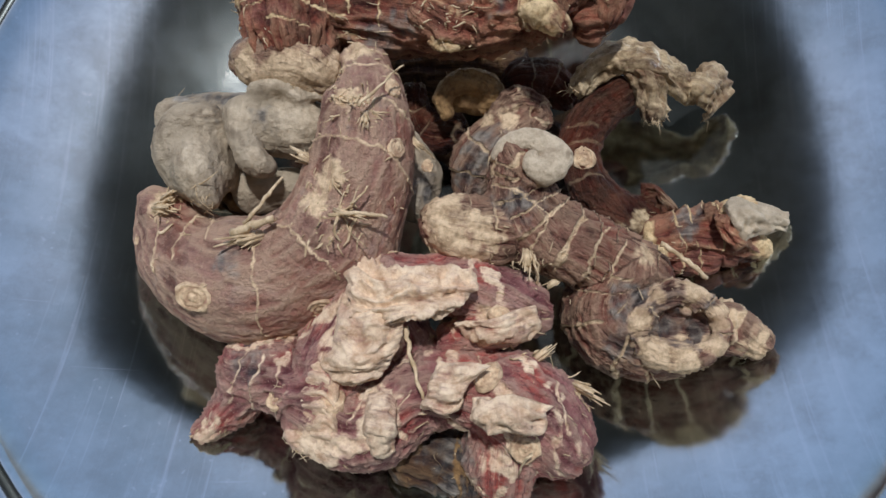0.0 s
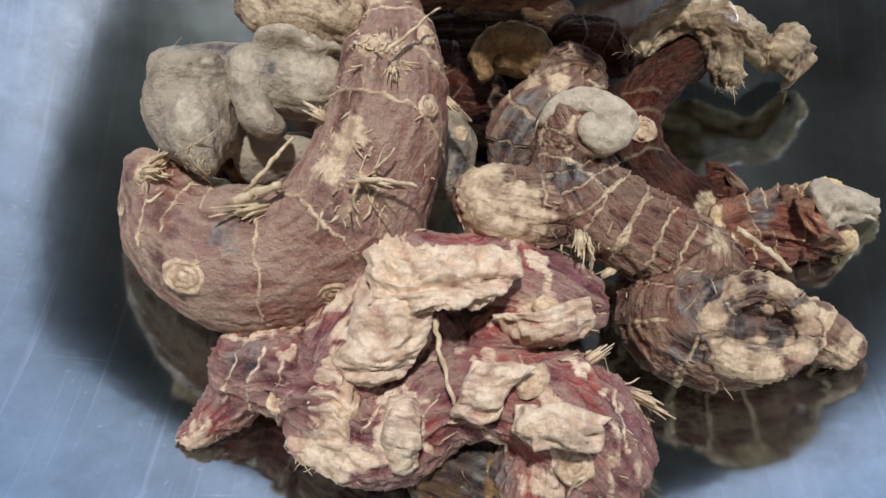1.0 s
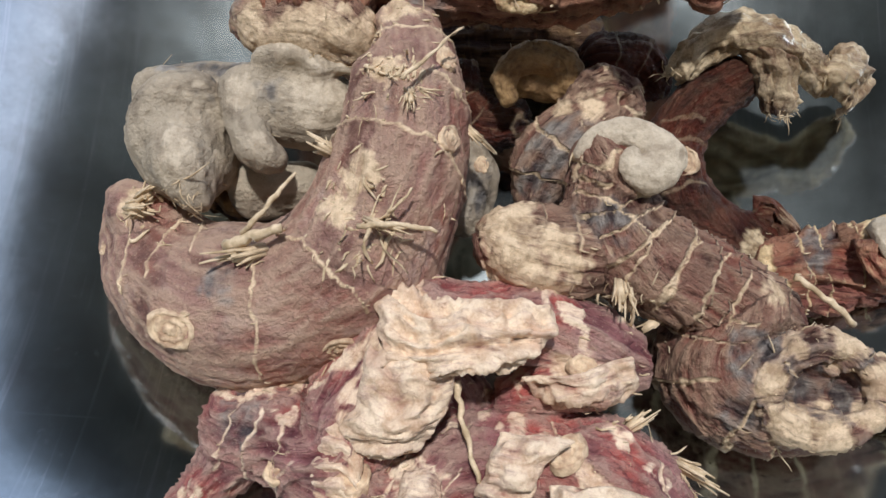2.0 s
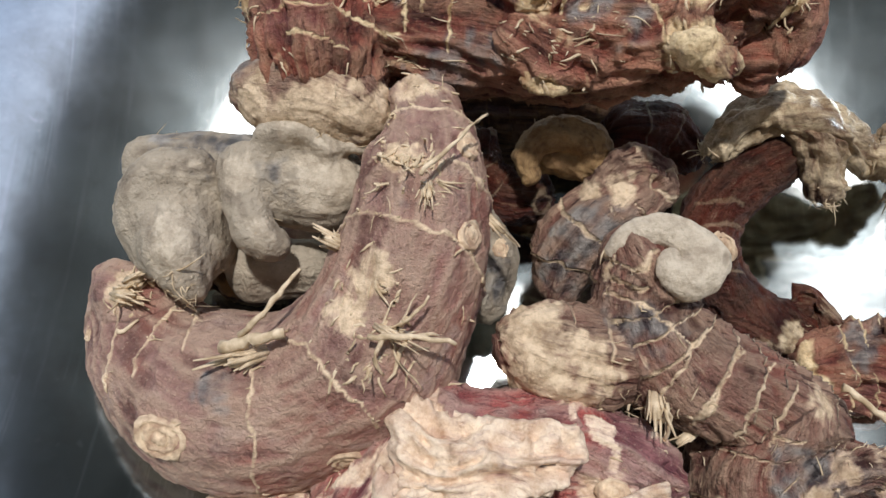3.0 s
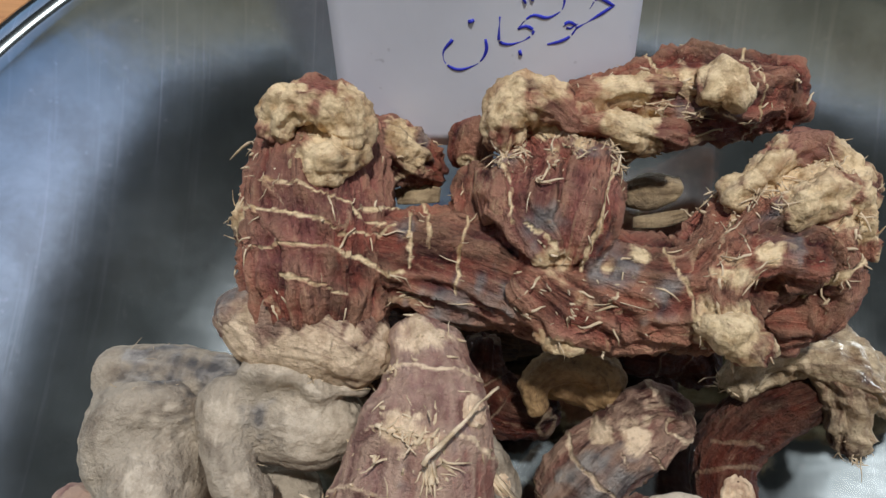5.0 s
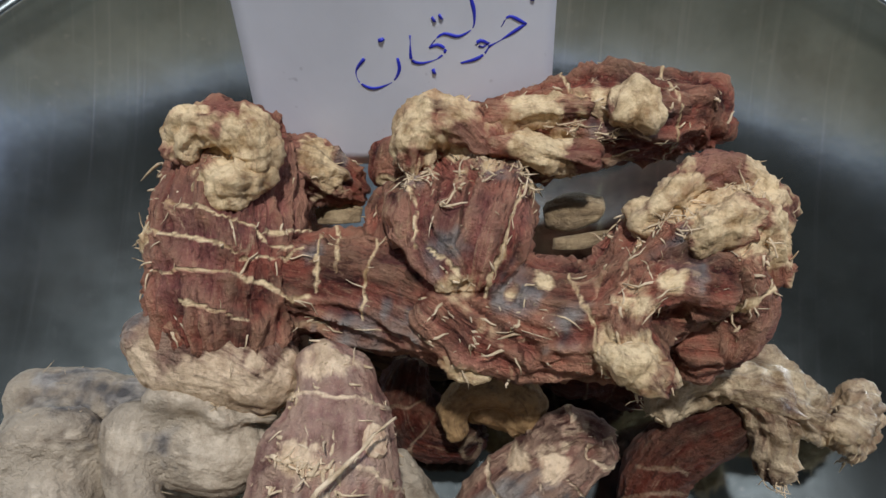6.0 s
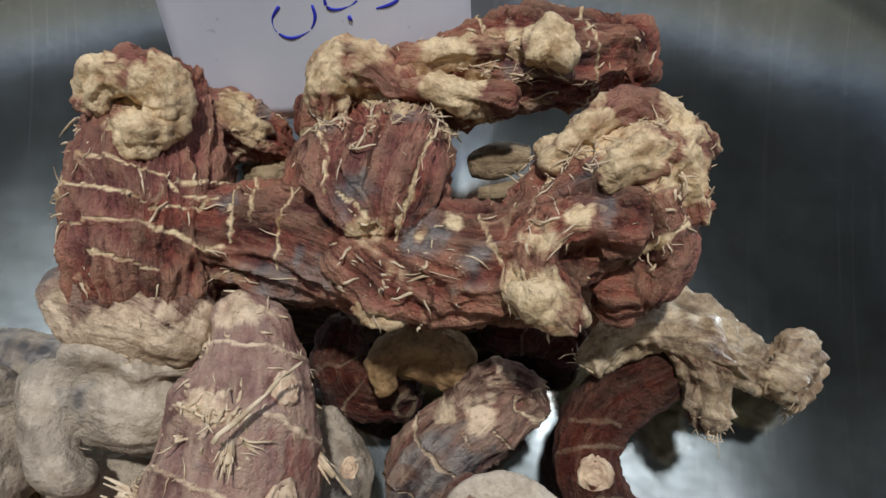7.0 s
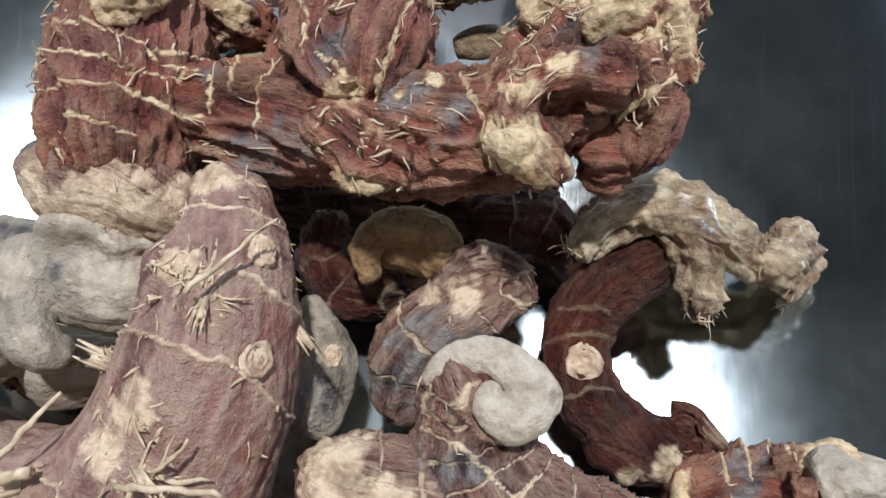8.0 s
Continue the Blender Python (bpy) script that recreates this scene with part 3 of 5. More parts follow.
def table():
    top = new("wooden_table")
    tagged(top, "orange-brown wooden table under the bowl", "table")
    for k in range(6):
        bm = bmesh.new()
        box(bm, (-0.6, -0.42 + k * 0.14, TABLE_Z - 0.025), (0.6, -0.42 + k * 0.14 + 0.1385, TABLE_Z))
        bmesh.ops.bevel(bm, geom=bm.edges[:], offset=0.0015, segments=2, affect="EDGES")
        part("plank", bm, WOOD, top, smooth=False)
    for x in (-0.55, 0.55):
        for y in (-0.37, 0.37):
            bm = bmesh.new()
            box(bm, (x - 0.03, y - 0.03, -0.76), (x + 0.03, y + 0.03, TABLE_Z - 0.025))
            part("leg", bm, WOOD, top, smooth=False)


def bowl():
    """A shallow spun bowl with a rolled lip: inside and outside in one lathe."""
    def depth(r):
        return 0.0355 * (r / 0.129) ** 3.2

    inner = [(r, depth(r)) for r in [0.0] + [0.129 * k / 26 for k in range(4, 27)]]
    lip = [(0.1298, 0.0368), (0.1312, 0.0376), (0.1335, 0.0378), (0.1362, 0.0372), (0.1380, 0.0358), (0.1378, 0.0344), (0.1360, 0.0334), (0.1320, 0.0334)]
    outer = [(r, depth(r) - 0.0016) for r in [0.129 * k / 26 for k in range(26, 15, -1)]] + [(0.072, -0.0060), (0.070, -0.0060), (0.066, -0.0018), (0.030, -0.0016)]
    profile = inner + lip + outer
    bm = bmesh.new()
    count = 128
    loops = []
    for r, z in profile[1:]:
        loops.append([bm.verts.new((r * math.cos(2 * math.pi * j / count) - 0.001, r * math.sin(2 * math.pi * j / count) + 0.003, z)) for j in range(count)])
    for a, b in zip(loops[:-1], loops[1:]):
        for j in range(count):
            bm.faces.new((a[j], a[(j + 1) % count], b[(j + 1) % count], b[j]))
    bm.faces.new(loops[0][::-1])
    bm.faces.new(loops[-1])
    bmesh.ops.recalc_face_normals(bm, faces=bm.faces[:])
    ob = part("steel_bowl", bm, STEEL, None)
    return tagged(ob, "shallow stainless steel bowl with a rolled rim, scratched", "bowl")


table()
bowl()

# ---- the roots, in millimetres from the middle of the bowl's floor ----
def plump_root():
    low = [(-78.0, -20.0, 22.0, 6.7), (-70.0, -26.0, 22.0, 12.1), (-56.0, -32.0, 25.0, 16.0), (-42.0, -32.0, 27.0, 15.9), (-29.0, -26.0, 32.0, 14.7)]
    up = [(-29.0, -26.0, 32.0, 14.7), (-23.0, -14.0, 38.0, 13.7), (-20.0, -3.0, 42.0, 12.0), (-19.0, 6.0, 45.0, 9.4), (-19.0, 13.0, 46.0, 6.9), (-21.0, 19.0, 46.0, 3.6)]
    butt = [(-81.0, -10.0, 27.0, 2.6), (-82.0, -18.0, 23.0, 2.9), (-81.0, -27.0, 20.0, 2.6)]
    spur = [(-77.0, -12.0, 29.0, 4.2), (-71.0, -13.0, 31.0, 2.7)]
    fill = [(-75.0, -16.0, 26.0, 6.0), (-69.0, -20.0, 26.0, 6.9)]
    shoulder = [(-26.0, 5.0, 50.0, 2.4), (-27.0, 2.0, 48.0, 2.0)]
    tip = [(-24.0, 19.0, 47.0, 1.5), (-21.0, 20.0, 47.0, 1.5), (-17.0, 19.0, 47.0, 1.5)]
    pale = [(-27.0, -16.0, 50.0, 5.0), (-30.0, -21.0, 50.0, 4.3), (-23.0, 4.0, 55.0, 3.3), (-21.0, 18.0, 50.0, 3.5), (-61.0, -40.0, 38.0, 3.4), (-47.0, -25.0, 44.0, 2.9), (-74.0, -14.0, 33.0, 4.0), (-52.0, -49.0, 26.0, 3.8)]
    mold = [(-53.0, -33.0, 41.0, 4.4), (-22.0, -3.0, 56.0, 2.8)]
    bands = [((-31.0, -5.0, 47.0), (-9.0, -12.0, 44.0)), ((-26.0, 4.0, 52.0), (-6.0, 1.0, 46.0)), ((-25.0, 13.0, 50.0), (-12.0, 13.0, 49.0)), ((-75.0, -17.0, 27.0), (-74.0, -31.0, 27.0)), ((-65.0, -18.0, 31.0), (-68.0, -30.0, 32.0)), ((-60.0, -18.0, 32.0), (-59.0, -27.0, 36.0)), ((-46.0, -29.0, 41.0), (-45.0, -47.0, 33.0)), ((-40.0, -24.0, 44.0), (-29.0, -35.0, 36.0))]
    r = Root([low, up, butt, spur, fill, shoulder, tip], 11, rings=0, flecks=0, wrinkle=0.26, lumps=0.8, pale=pale, mold=mold, crumple=0.45, ring_height=0.55, blend=4.5, bands=bands)
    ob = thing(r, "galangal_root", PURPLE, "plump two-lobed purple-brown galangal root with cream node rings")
    for place, size in (((-61.0, -40.0, 38.0), 4.4), ((-31.0, -41.0, 35.0), 3.4), ((-11.0, 8.0, 54.0), 2.3), ((-9.0, -7.0, 51.0), 2.6), ((-43.0, -46.0, 26.0), 2.6), ((-81.0, -21.0, 24.0), 1.4)):
        bud_scar(ob, r, place, size)
    fray(ob, r, (-24.0, -24.0, 52.0), 70, 9, 0.7, 0.62, (0.3, -0.3, 0), 7)
    fray(ob, r, (-22.0, 3.0, 57.0), 60, 5, 0.6, 0.55, (0, 0, 0), 5)
    fray(ob, r, (-18.0, -1.0, 57.0), 40, 5, 0.5, 0.5, (0.2, -0.6, 0), 3)
    fray(ob, r, (-36.0, -7.0, 48.0), 14, 5, 0.5, 0.5, (-0.6, 0.2, 0.3), 2)
    fray(ob, r, (-46.0, -25.0, 43.0), 18, 5, 0.5, 0.5, (0.2, -0.6, 0.2), 4)
    fray(ob, r, (-73.0, -16.0, 34.0), 26, 6, 0.35, 0.6, (0.6, -0.1, 0.4), 4)
    fray(ob, r, (-21.0, 18.0, 50.0), 30, 3, 0.5, 0.34, (0, 0.3, 0), 4)
    fray(ob, r, (-6.0, 6.0, 44.0), 20, 3.5, 0.5, 0.34, (0.5, 0, 0), 3)
    fray(ob, r, (-10.0, -19.0, 42.0), 16, 3.5, 0.5, 0.3, (0.5, -0.4, 0), 3)
    for place, way, length, thick in (((-46.0, -26.0, 44.0), (-0.8, -0.6, 0.2), 9, 1.8), ((-36.0, -8.0, 50.0), (-0.7, 0.3, 0.3), 4, 1.4), ((-75.0, -15.0, 33.0), (0.9, -0.3, 0.3), 7, 1.8), ((-73.0, -13.0, 34.0), (0.9, 0.0, 0.4), 6, 1.4), ((-25.0, -24.0, 52.0), (0.8, -0.4, 0.2), 8, 0.9),
                                      ((-6.0, -1.0, 42.0), (0.5, -0.9, 0.0), 6, 1.0), ((-18.0, -1.0, 57.0), (0.1, -0.9, 0.1), 4, 1.0)):
        stub(ob, r, place, way, length, thick)
    rootlet(ob, [(-48.0, -24.0, 45.0), (-43.0, -20.0, 48.0), (-39.0, -13.0, 47.0)], 1.0, 0.5)
    rootlet(ob, [(-51.0, -26.0, 43.0), (-46.0, -25.0, 46.0), (-40.0, -24.0, 48.0)], 1.7, 1.3)
    rootlet(ob, [(-26.0, -25.0, 52.0), (-20.0, -25.0, 53.0), (-13.0, -25.0, 50.0)], 0.9, 0.5)
    rootlet(ob, [(-19.0, -1.0, 59.0), (-15.0, 4.0, 58.0), (-9.0, 11.0, 57.0)], 0.65, 0.35)
    rootlet(ob, [(-24.0, -25.0, 52.0), (-25.0, -28.0, 50.0), (-24.0, -30.0, 47.0)], 0.7, 0.45)
    rootlet(ob, [(-21.0, -23.0, 53.0), (-17.0, -19.0, 54.0)], 0.5, 0.3)
    torn_fringe(ob, r, 90, 2.0, 0.2, 3)
    for place, lean in (((-24.0, 14.0, 50.0), (-0.2, -0.7, 0.1)), ((-15.0, 15.0, 50.0), (0.3, -0.7, 0.1)), ((-20.0, 16.0, 51.0), (0, -0.8, 0.1)), ((-24.0, 0.0, 56.0), (-0.5, -0.5, 0.1)), ((-19.0, 0.0, 57.0), (0.5, 0.2, 0.1))):
        fray(ob, r, place, 26, 3.2, 0.45, 0.42, lean, 4.5)


def grey_root():
    lobe = [(-69.0, 3.0, 34.0, 9.0), (-66.0, -0.0, 35.0, 10.6), (-64.0, -5.0, 35.0, 8.7)]
    brow = [(-70.0, -2.0, 40.0, 3.3), (-70.0, 2.0, 43.0, 3.2), (-67.0, 5.0, 44.0, 3.4), (-61.0, 6.0, 43.0, 3.4)]
    nose = [(-64.0, -6.0, 43.0, 3.7), (-63.0, -9.0, 42.0, 4.7), (-61.0, -14.0, 38.0, 3.6)]
    back = [(-75.0, 12.0, 33.0, 4.8), (-66.0, 13.0, 34.0, 4.2), (-54.0, 12.0, 36.0, 4.5)]
    ear = [(-52.0, 7.0, 42.0, 4.4), (-52.0, 1.0, 42.0, 3.6), (-49.0, -5.0, 41.0, 3.7), (-46.0, -6.0, 39.0, 2.7)]
    cheek = [(-45.0, 7.0, 36.0, 8.0), (-39.0, 6.0, 36.0, 8.0), (-35.0, 6.0, 36.0, 5.2)]
    crest = [(-47.0, 12.0, 45.0, 2.7), (-42.0, 13.0, 46.0, 3.0), (-38.0, 11.0, 45.0, 2.1)]
    beak = [(-37.0, 11.0, 44.0, 1.3), (-33.0, 11.0, 44.0, 1.3), (-30.0, 11.0, 42.0, 0.8)]
    under = [(-53.0, -7.0, 24.0, 6.4), (-43.0, -6.0, 24.0, 5.3)]
    pale = [(-61.0, -2.0, 49.0, 8.0), (-61.0, -11.0, 46.0, 5.3), (-51.0, 2.0, 47.0, 5.4), (-47.0, -5.0, 46.0, 4.5), (-43.0, 13.0, 48.0, 5.5), (-37.0, 4.0, 44.0, 7.0), (-55.0, -10.0, 40.0, 3.7)]
    mold = [(-65.0, 12.0, 40.0, 7.9), (-55.0, 13.0, 40.0, 6.0), (-45.0, 6.0, 42.0, 3.8)]
    pits = [(-65.0, -2.0, 50.0, 1.3), (-65.0, -3.0, 50.0, 1.1), (-67.0, 0.0, 49.0, 1.0), (-58.0, -7.0, 51.0, 0.9), (-57.0, -6.0, 50.0, 0.8)]
    r = Root([lobe, brow, nose, back, ear, cheek, crest, beak, under], 23, rings=0, wrinkle=0.22, lumps=0.9, pale=pale, mold=mold, pits=pits, crumple=0.3, blend=3.2, flecks=0)
    ob = thing(r, "galangal_root", GREY, "knobbly dusty grey-brown galangal root with folded ends")
    fray(ob, r, (-60.0, -16.0, 42.0), 80, 5, 0.4, 0.24, (0, -0.8, -0.2), 6)
    fray(ob, r, (-36.0, 11.0, 46.0), 30, 4, 0.5, 0.3, (0.6, 0.2, 0), 4)
    fray(ob, r, (-67.0, 15.0, 40.0), 30, 3.5, 0.6, 0.18, (0, 0.5, 0), 8)
    fray(ob, r, (-44.0, 14.0, 48.0), 46, 3, 0.6, 0.24, (0, 0.4, 0), 8)
    fray(ob, r, (-47.0, -5.0, 45.0), 16, 2.5, 0.5, 0.2, (0.2, -0.6, 0), 4)


def peeled_root():
    limbs = [[(-23.0, -31.0, 31.0, 4.1), (-13.0, -37.0, 34.0, 7.4), (-2.0, -37.0, 34.0, 6.8), (10.0, -38.0, 33.0, 6.8), (21.0, -42.0, 32.0, 4.6)], [(-21.0, -43.0, 29.0, 10.8), (-27.0, -53.0, 27.0, 10.6), (-30.0, -60.0, 26.0, 10.1), (-43.0, -57.0, 22.0, 9.4), (-52.0, -55.0, 21.0, 7.6), (-53.0, -51.0, 22.0, 2.8)], [(-54.0, -63.0, 19.0, 5.3), (-63.0, -70.0, 16.0, 3.3)], [(-30.0, -67.0, 25.0, 10.0), (-19.0, -70.0, 26.0, 9.9), (-7.0, -62.0, 28.0, 8.8), (6.0, -62.0, 29.0, 9.3), (18.0, -66.0, 27.0, 11.8), (26.0, -72.0, 23.0, 9.7)], [(13.0, -76.0, 22.0, 9.5), (13.0, -81.0, 17.0, 7.1)], [(1.0, -50.0, 31.0, 3.5), (12.0, -47.0, 33.0, 4.6), (22.0, -45.0, 32.0, 2.7)], [(-13.0, -45.0, 28.0, 5.5), (-6.0, -53.0, 25.0, 5.3), (-0.0, -58.0, 26.0, 5.2)]]
    pale = [(-29.0, -74.0, 32.0, 5.2), (-28.0, -57.0, 39.0, 3.3), (-17.0, -73.0, 38.0, 4.9), (-18.0, -63.0, 37.0, 3.7), (5.0, -58.0, 43.0, 5.3), (-62.0, -71.0, 20.0, 6.2), (12.0, -49.0, 38.0, 5.5), (21.0, -46.0, 38.0, 3.7), (-34.0, -73.0, 30.0, 4.5), (18.0, -77.0, 36.0, 3.5), (12.0, -79.0, 30.0, 4.3), (-13.0, -65.0, 38.0, 2.8), (29.0, -75.0, 28.0, 4.3), (-23.0, -74.0, 33.0, 3.3)]
    mold = [(-48.0, -54.0, 29.0, 5.3), (1.0, -77.0, 24.0, 6.9)]
    bands = [((-48.0, -50.0, 28.0), (-54.0, -63.0, 24.0)), ((-45.0, -54.0, 29.0), (-49.0, -65.0, 25.0)), ((-40.0, -56.0, 30.0), (-43.0, -71.0, 26.0)), ((-23.0, -70.0, 37.0), (-18.0, -62.0, 38.0)), ((-9.0, -63.0, 38.0), (-14.0, -70.0, 37.0)), ((-0.0, -62.0, 40.0), (-7.0, -67.0, 38.0)), ((8.0, -55.0, 42.0), (10.0, -62.0, 42.0)), ((25.0, -62.0, 36.0), (27.0, -71.0, 32.0))]
    r = Root(limbs, 37, rings=0, sheath=0.6, flecks=0.5, threads=0.6, wrinkle=0.95, lumps=1.3, pale=pale, mold=mold, crumple=0.7, ring_height=0.3, blend=3, bands=bands)
    ob = thing(r, "galangal_root", PINK, "branched pink and purple galangal root with cream skin peeling off")
    peels = (([[(-23.0, -30.0, 38.0), (-12.0, -34.0, 41.0), (-2.0, -35.0, 43.0), (8.0, -35.0, 42.0)], [(-24.0, -36.0, 42.0), (-12.0, -41.0, 46.0), (-2.0, -41.0, 47.0), (8.0, -41.0, 45.0)], [(-24.0, -43.0, 43.0), (-14.0, -46.0, 46.0), (-4.0, -45.0, 47.0), (4.0, -44.0, 44.0)], [(-22.0, -49.0, 41.0), (-16.0, -50.0, 44.0), (-9.0, -48.0, 45.0), (-5.0, -46.0, 42.0)]], 41, 1.5, 2.7),
             ([[(-24.0, -42.0, 43.0), (-17.0, -45.0, 47.0), (-9.0, -46.0, 45.0)], [(-27.0, -52.0, 40.0), (-18.0, -54.0, 44.0), (-9.0, -51.0, 42.0)], [(-29.0, -57.0, 38.0), (-20.0, -59.0, 42.0), (-12.0, -55.0, 40.0)], [(-23.0, -62.0, 36.0), (-18.0, -61.0, 38.0), (-14.0, -57.0, 37.0)]], 42, 1.0, 3.4),
             ([[(1.0, -47.0, 39.0), (10.0, -47.0, 42.0), (22.0, -43.0, 39.0)], [(3.0, -50.0, 37.0), (12.0, -50.0, 41.0), (23.0, -47.0, 37.0)], [(8.0, -52.0, 33.0), (13.0, -52.0, 35.0), (21.0, -50.0, 33.0)]], 47, 1.1, 2.4),
             ([[(6.0, -65.0, 43.0), (14.0, -65.0, 45.0), (24.0, -67.0, 41.0)], [(5.0, -69.0, 43.0), (13.0, -69.0, 47.0), (23.0, -70.0, 42.0)], [(10.0, -73.0, 41.0), (15.0, -73.0, 43.0), (21.0, -73.0, 40.0)]], 46, 1.2, 2.2),
             ([[(-2.0, -57.0, 42.0), (5.0, -57.0, 44.0), (11.0, -58.0, 43.0)], [(-4.0, -62.0, 41.0), (1.0, -63.0, 45.0), (6.0, -62.0, 43.0)], [(-6.0, -67.0, 38.0), (-1.0, -69.0, 41.0), (3.0, -68.0, 41.0)]], 45, 1.0, 2.6),
             ([[(-31.0, -53.0, 35.0), (-27.0, -56.0, 38.0), (-24.0, -59.0, 37.0)], [(-35.0, -63.0, 33.0), (-29.0, -64.0, 37.0), (-25.0, -68.0, 36.0)], [(-35.0, -72.0, 29.0), (-28.0, -74.0, 34.0), (-25.0, -75.0, 31.0)]], 44, 1.0, 2.6),
             ([[(-18.0, -63.0, 37.0), (-14.0, -63.0, 39.0), (-11.0, -65.0, 38.0)], [(-19.0, -71.0, 38.0), (-14.0, -71.0, 41.0), (-11.0, -72.0, 38.0)], [(-17.0, -77.0, 33.0), (-15.0, -78.0, 34.0), (-12.0, -76.0, 34.0)]], 48, 0.9, 2.6))
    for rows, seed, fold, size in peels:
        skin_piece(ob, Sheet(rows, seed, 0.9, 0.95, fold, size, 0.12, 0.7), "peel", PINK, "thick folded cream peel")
    for place, size in (((-26.0, -64.0, 38.0), 3.0), ((-14.0, -73.0, 38.0), 3.2), ((18.0, -77.0, 38.0), 3.8), ((-41.0, -64.0, 29.0), 2.6), ((-59.0, -70.0, 18.0), 1.8), ((7.0, -59.0, 45.0), 3.4), ((13.0, -46.0, 42.0), 2.4)):
        bud_scar(ob, r, place, size)
    stub(ob, r, (32.0, -61.0, 28.0), (0.5, -0.5, 0.1), 7, 1.6)
    stub(ob, r, (22.0, -54.0, 33.0), (0.6, 0.3, 0.3), 5, 1.5)
    torn_fringe(ob, r, 120, 2.6, 0.16, 5)
    fray(ob, r, (33.0, -62.0, 27.0), 40, 6, 0.4, 0.3, (0.4, -0.5, 0.2), 5)
    fray(ob, r, (-37.0, -78.0, 26.0), 24, 4, 0.5, 0.25, (0, -0.3, 0), 6)
    fray(ob, r, (21.0, -53.0, 34.0), 30, 4, 0.5, 0.35, (0.2, 0.2, 0.4), 5)
    fray(ob, r, (-65.0, -71.0, 14.0), 16, 3, 0.5, 0.25, (-0.4, -0.3, 0), 4)
    rootlet(ob, [(-9.0, -49.0, 42.0), (-8.0, -55.0, 41.0), (-6.0, -62.0, 41.0), (-5.0, -65.0, 40.0)], 0.95, 0.6)
    rootlet(ob, [(19.0, -77.0, 38.0), (17.0, -79.0, 36.0), (16.0, -81.0, 32.0)], 0.6, 0.4)


def under_root():
    r = Root([[(-8.3, -75.6, 14.0, 8.7), (4.6, -79.7, 12.0, 7.9), (5.9, -85.2, 11.0, 5.7)]], 43, rings=6, wrinkle=0.8, lumps=1.2, mold=[(3.2, -79.8, 16.0, 14.0)])
    ob = thing(r, "galangal_root", TAN, "dark shrivelled galangal root under the pink one")
    fray(ob, r, (-0.8, -78.5, 20.0), 14, 4, 0.5, 0.25, (0, -0.3, 0), 8)


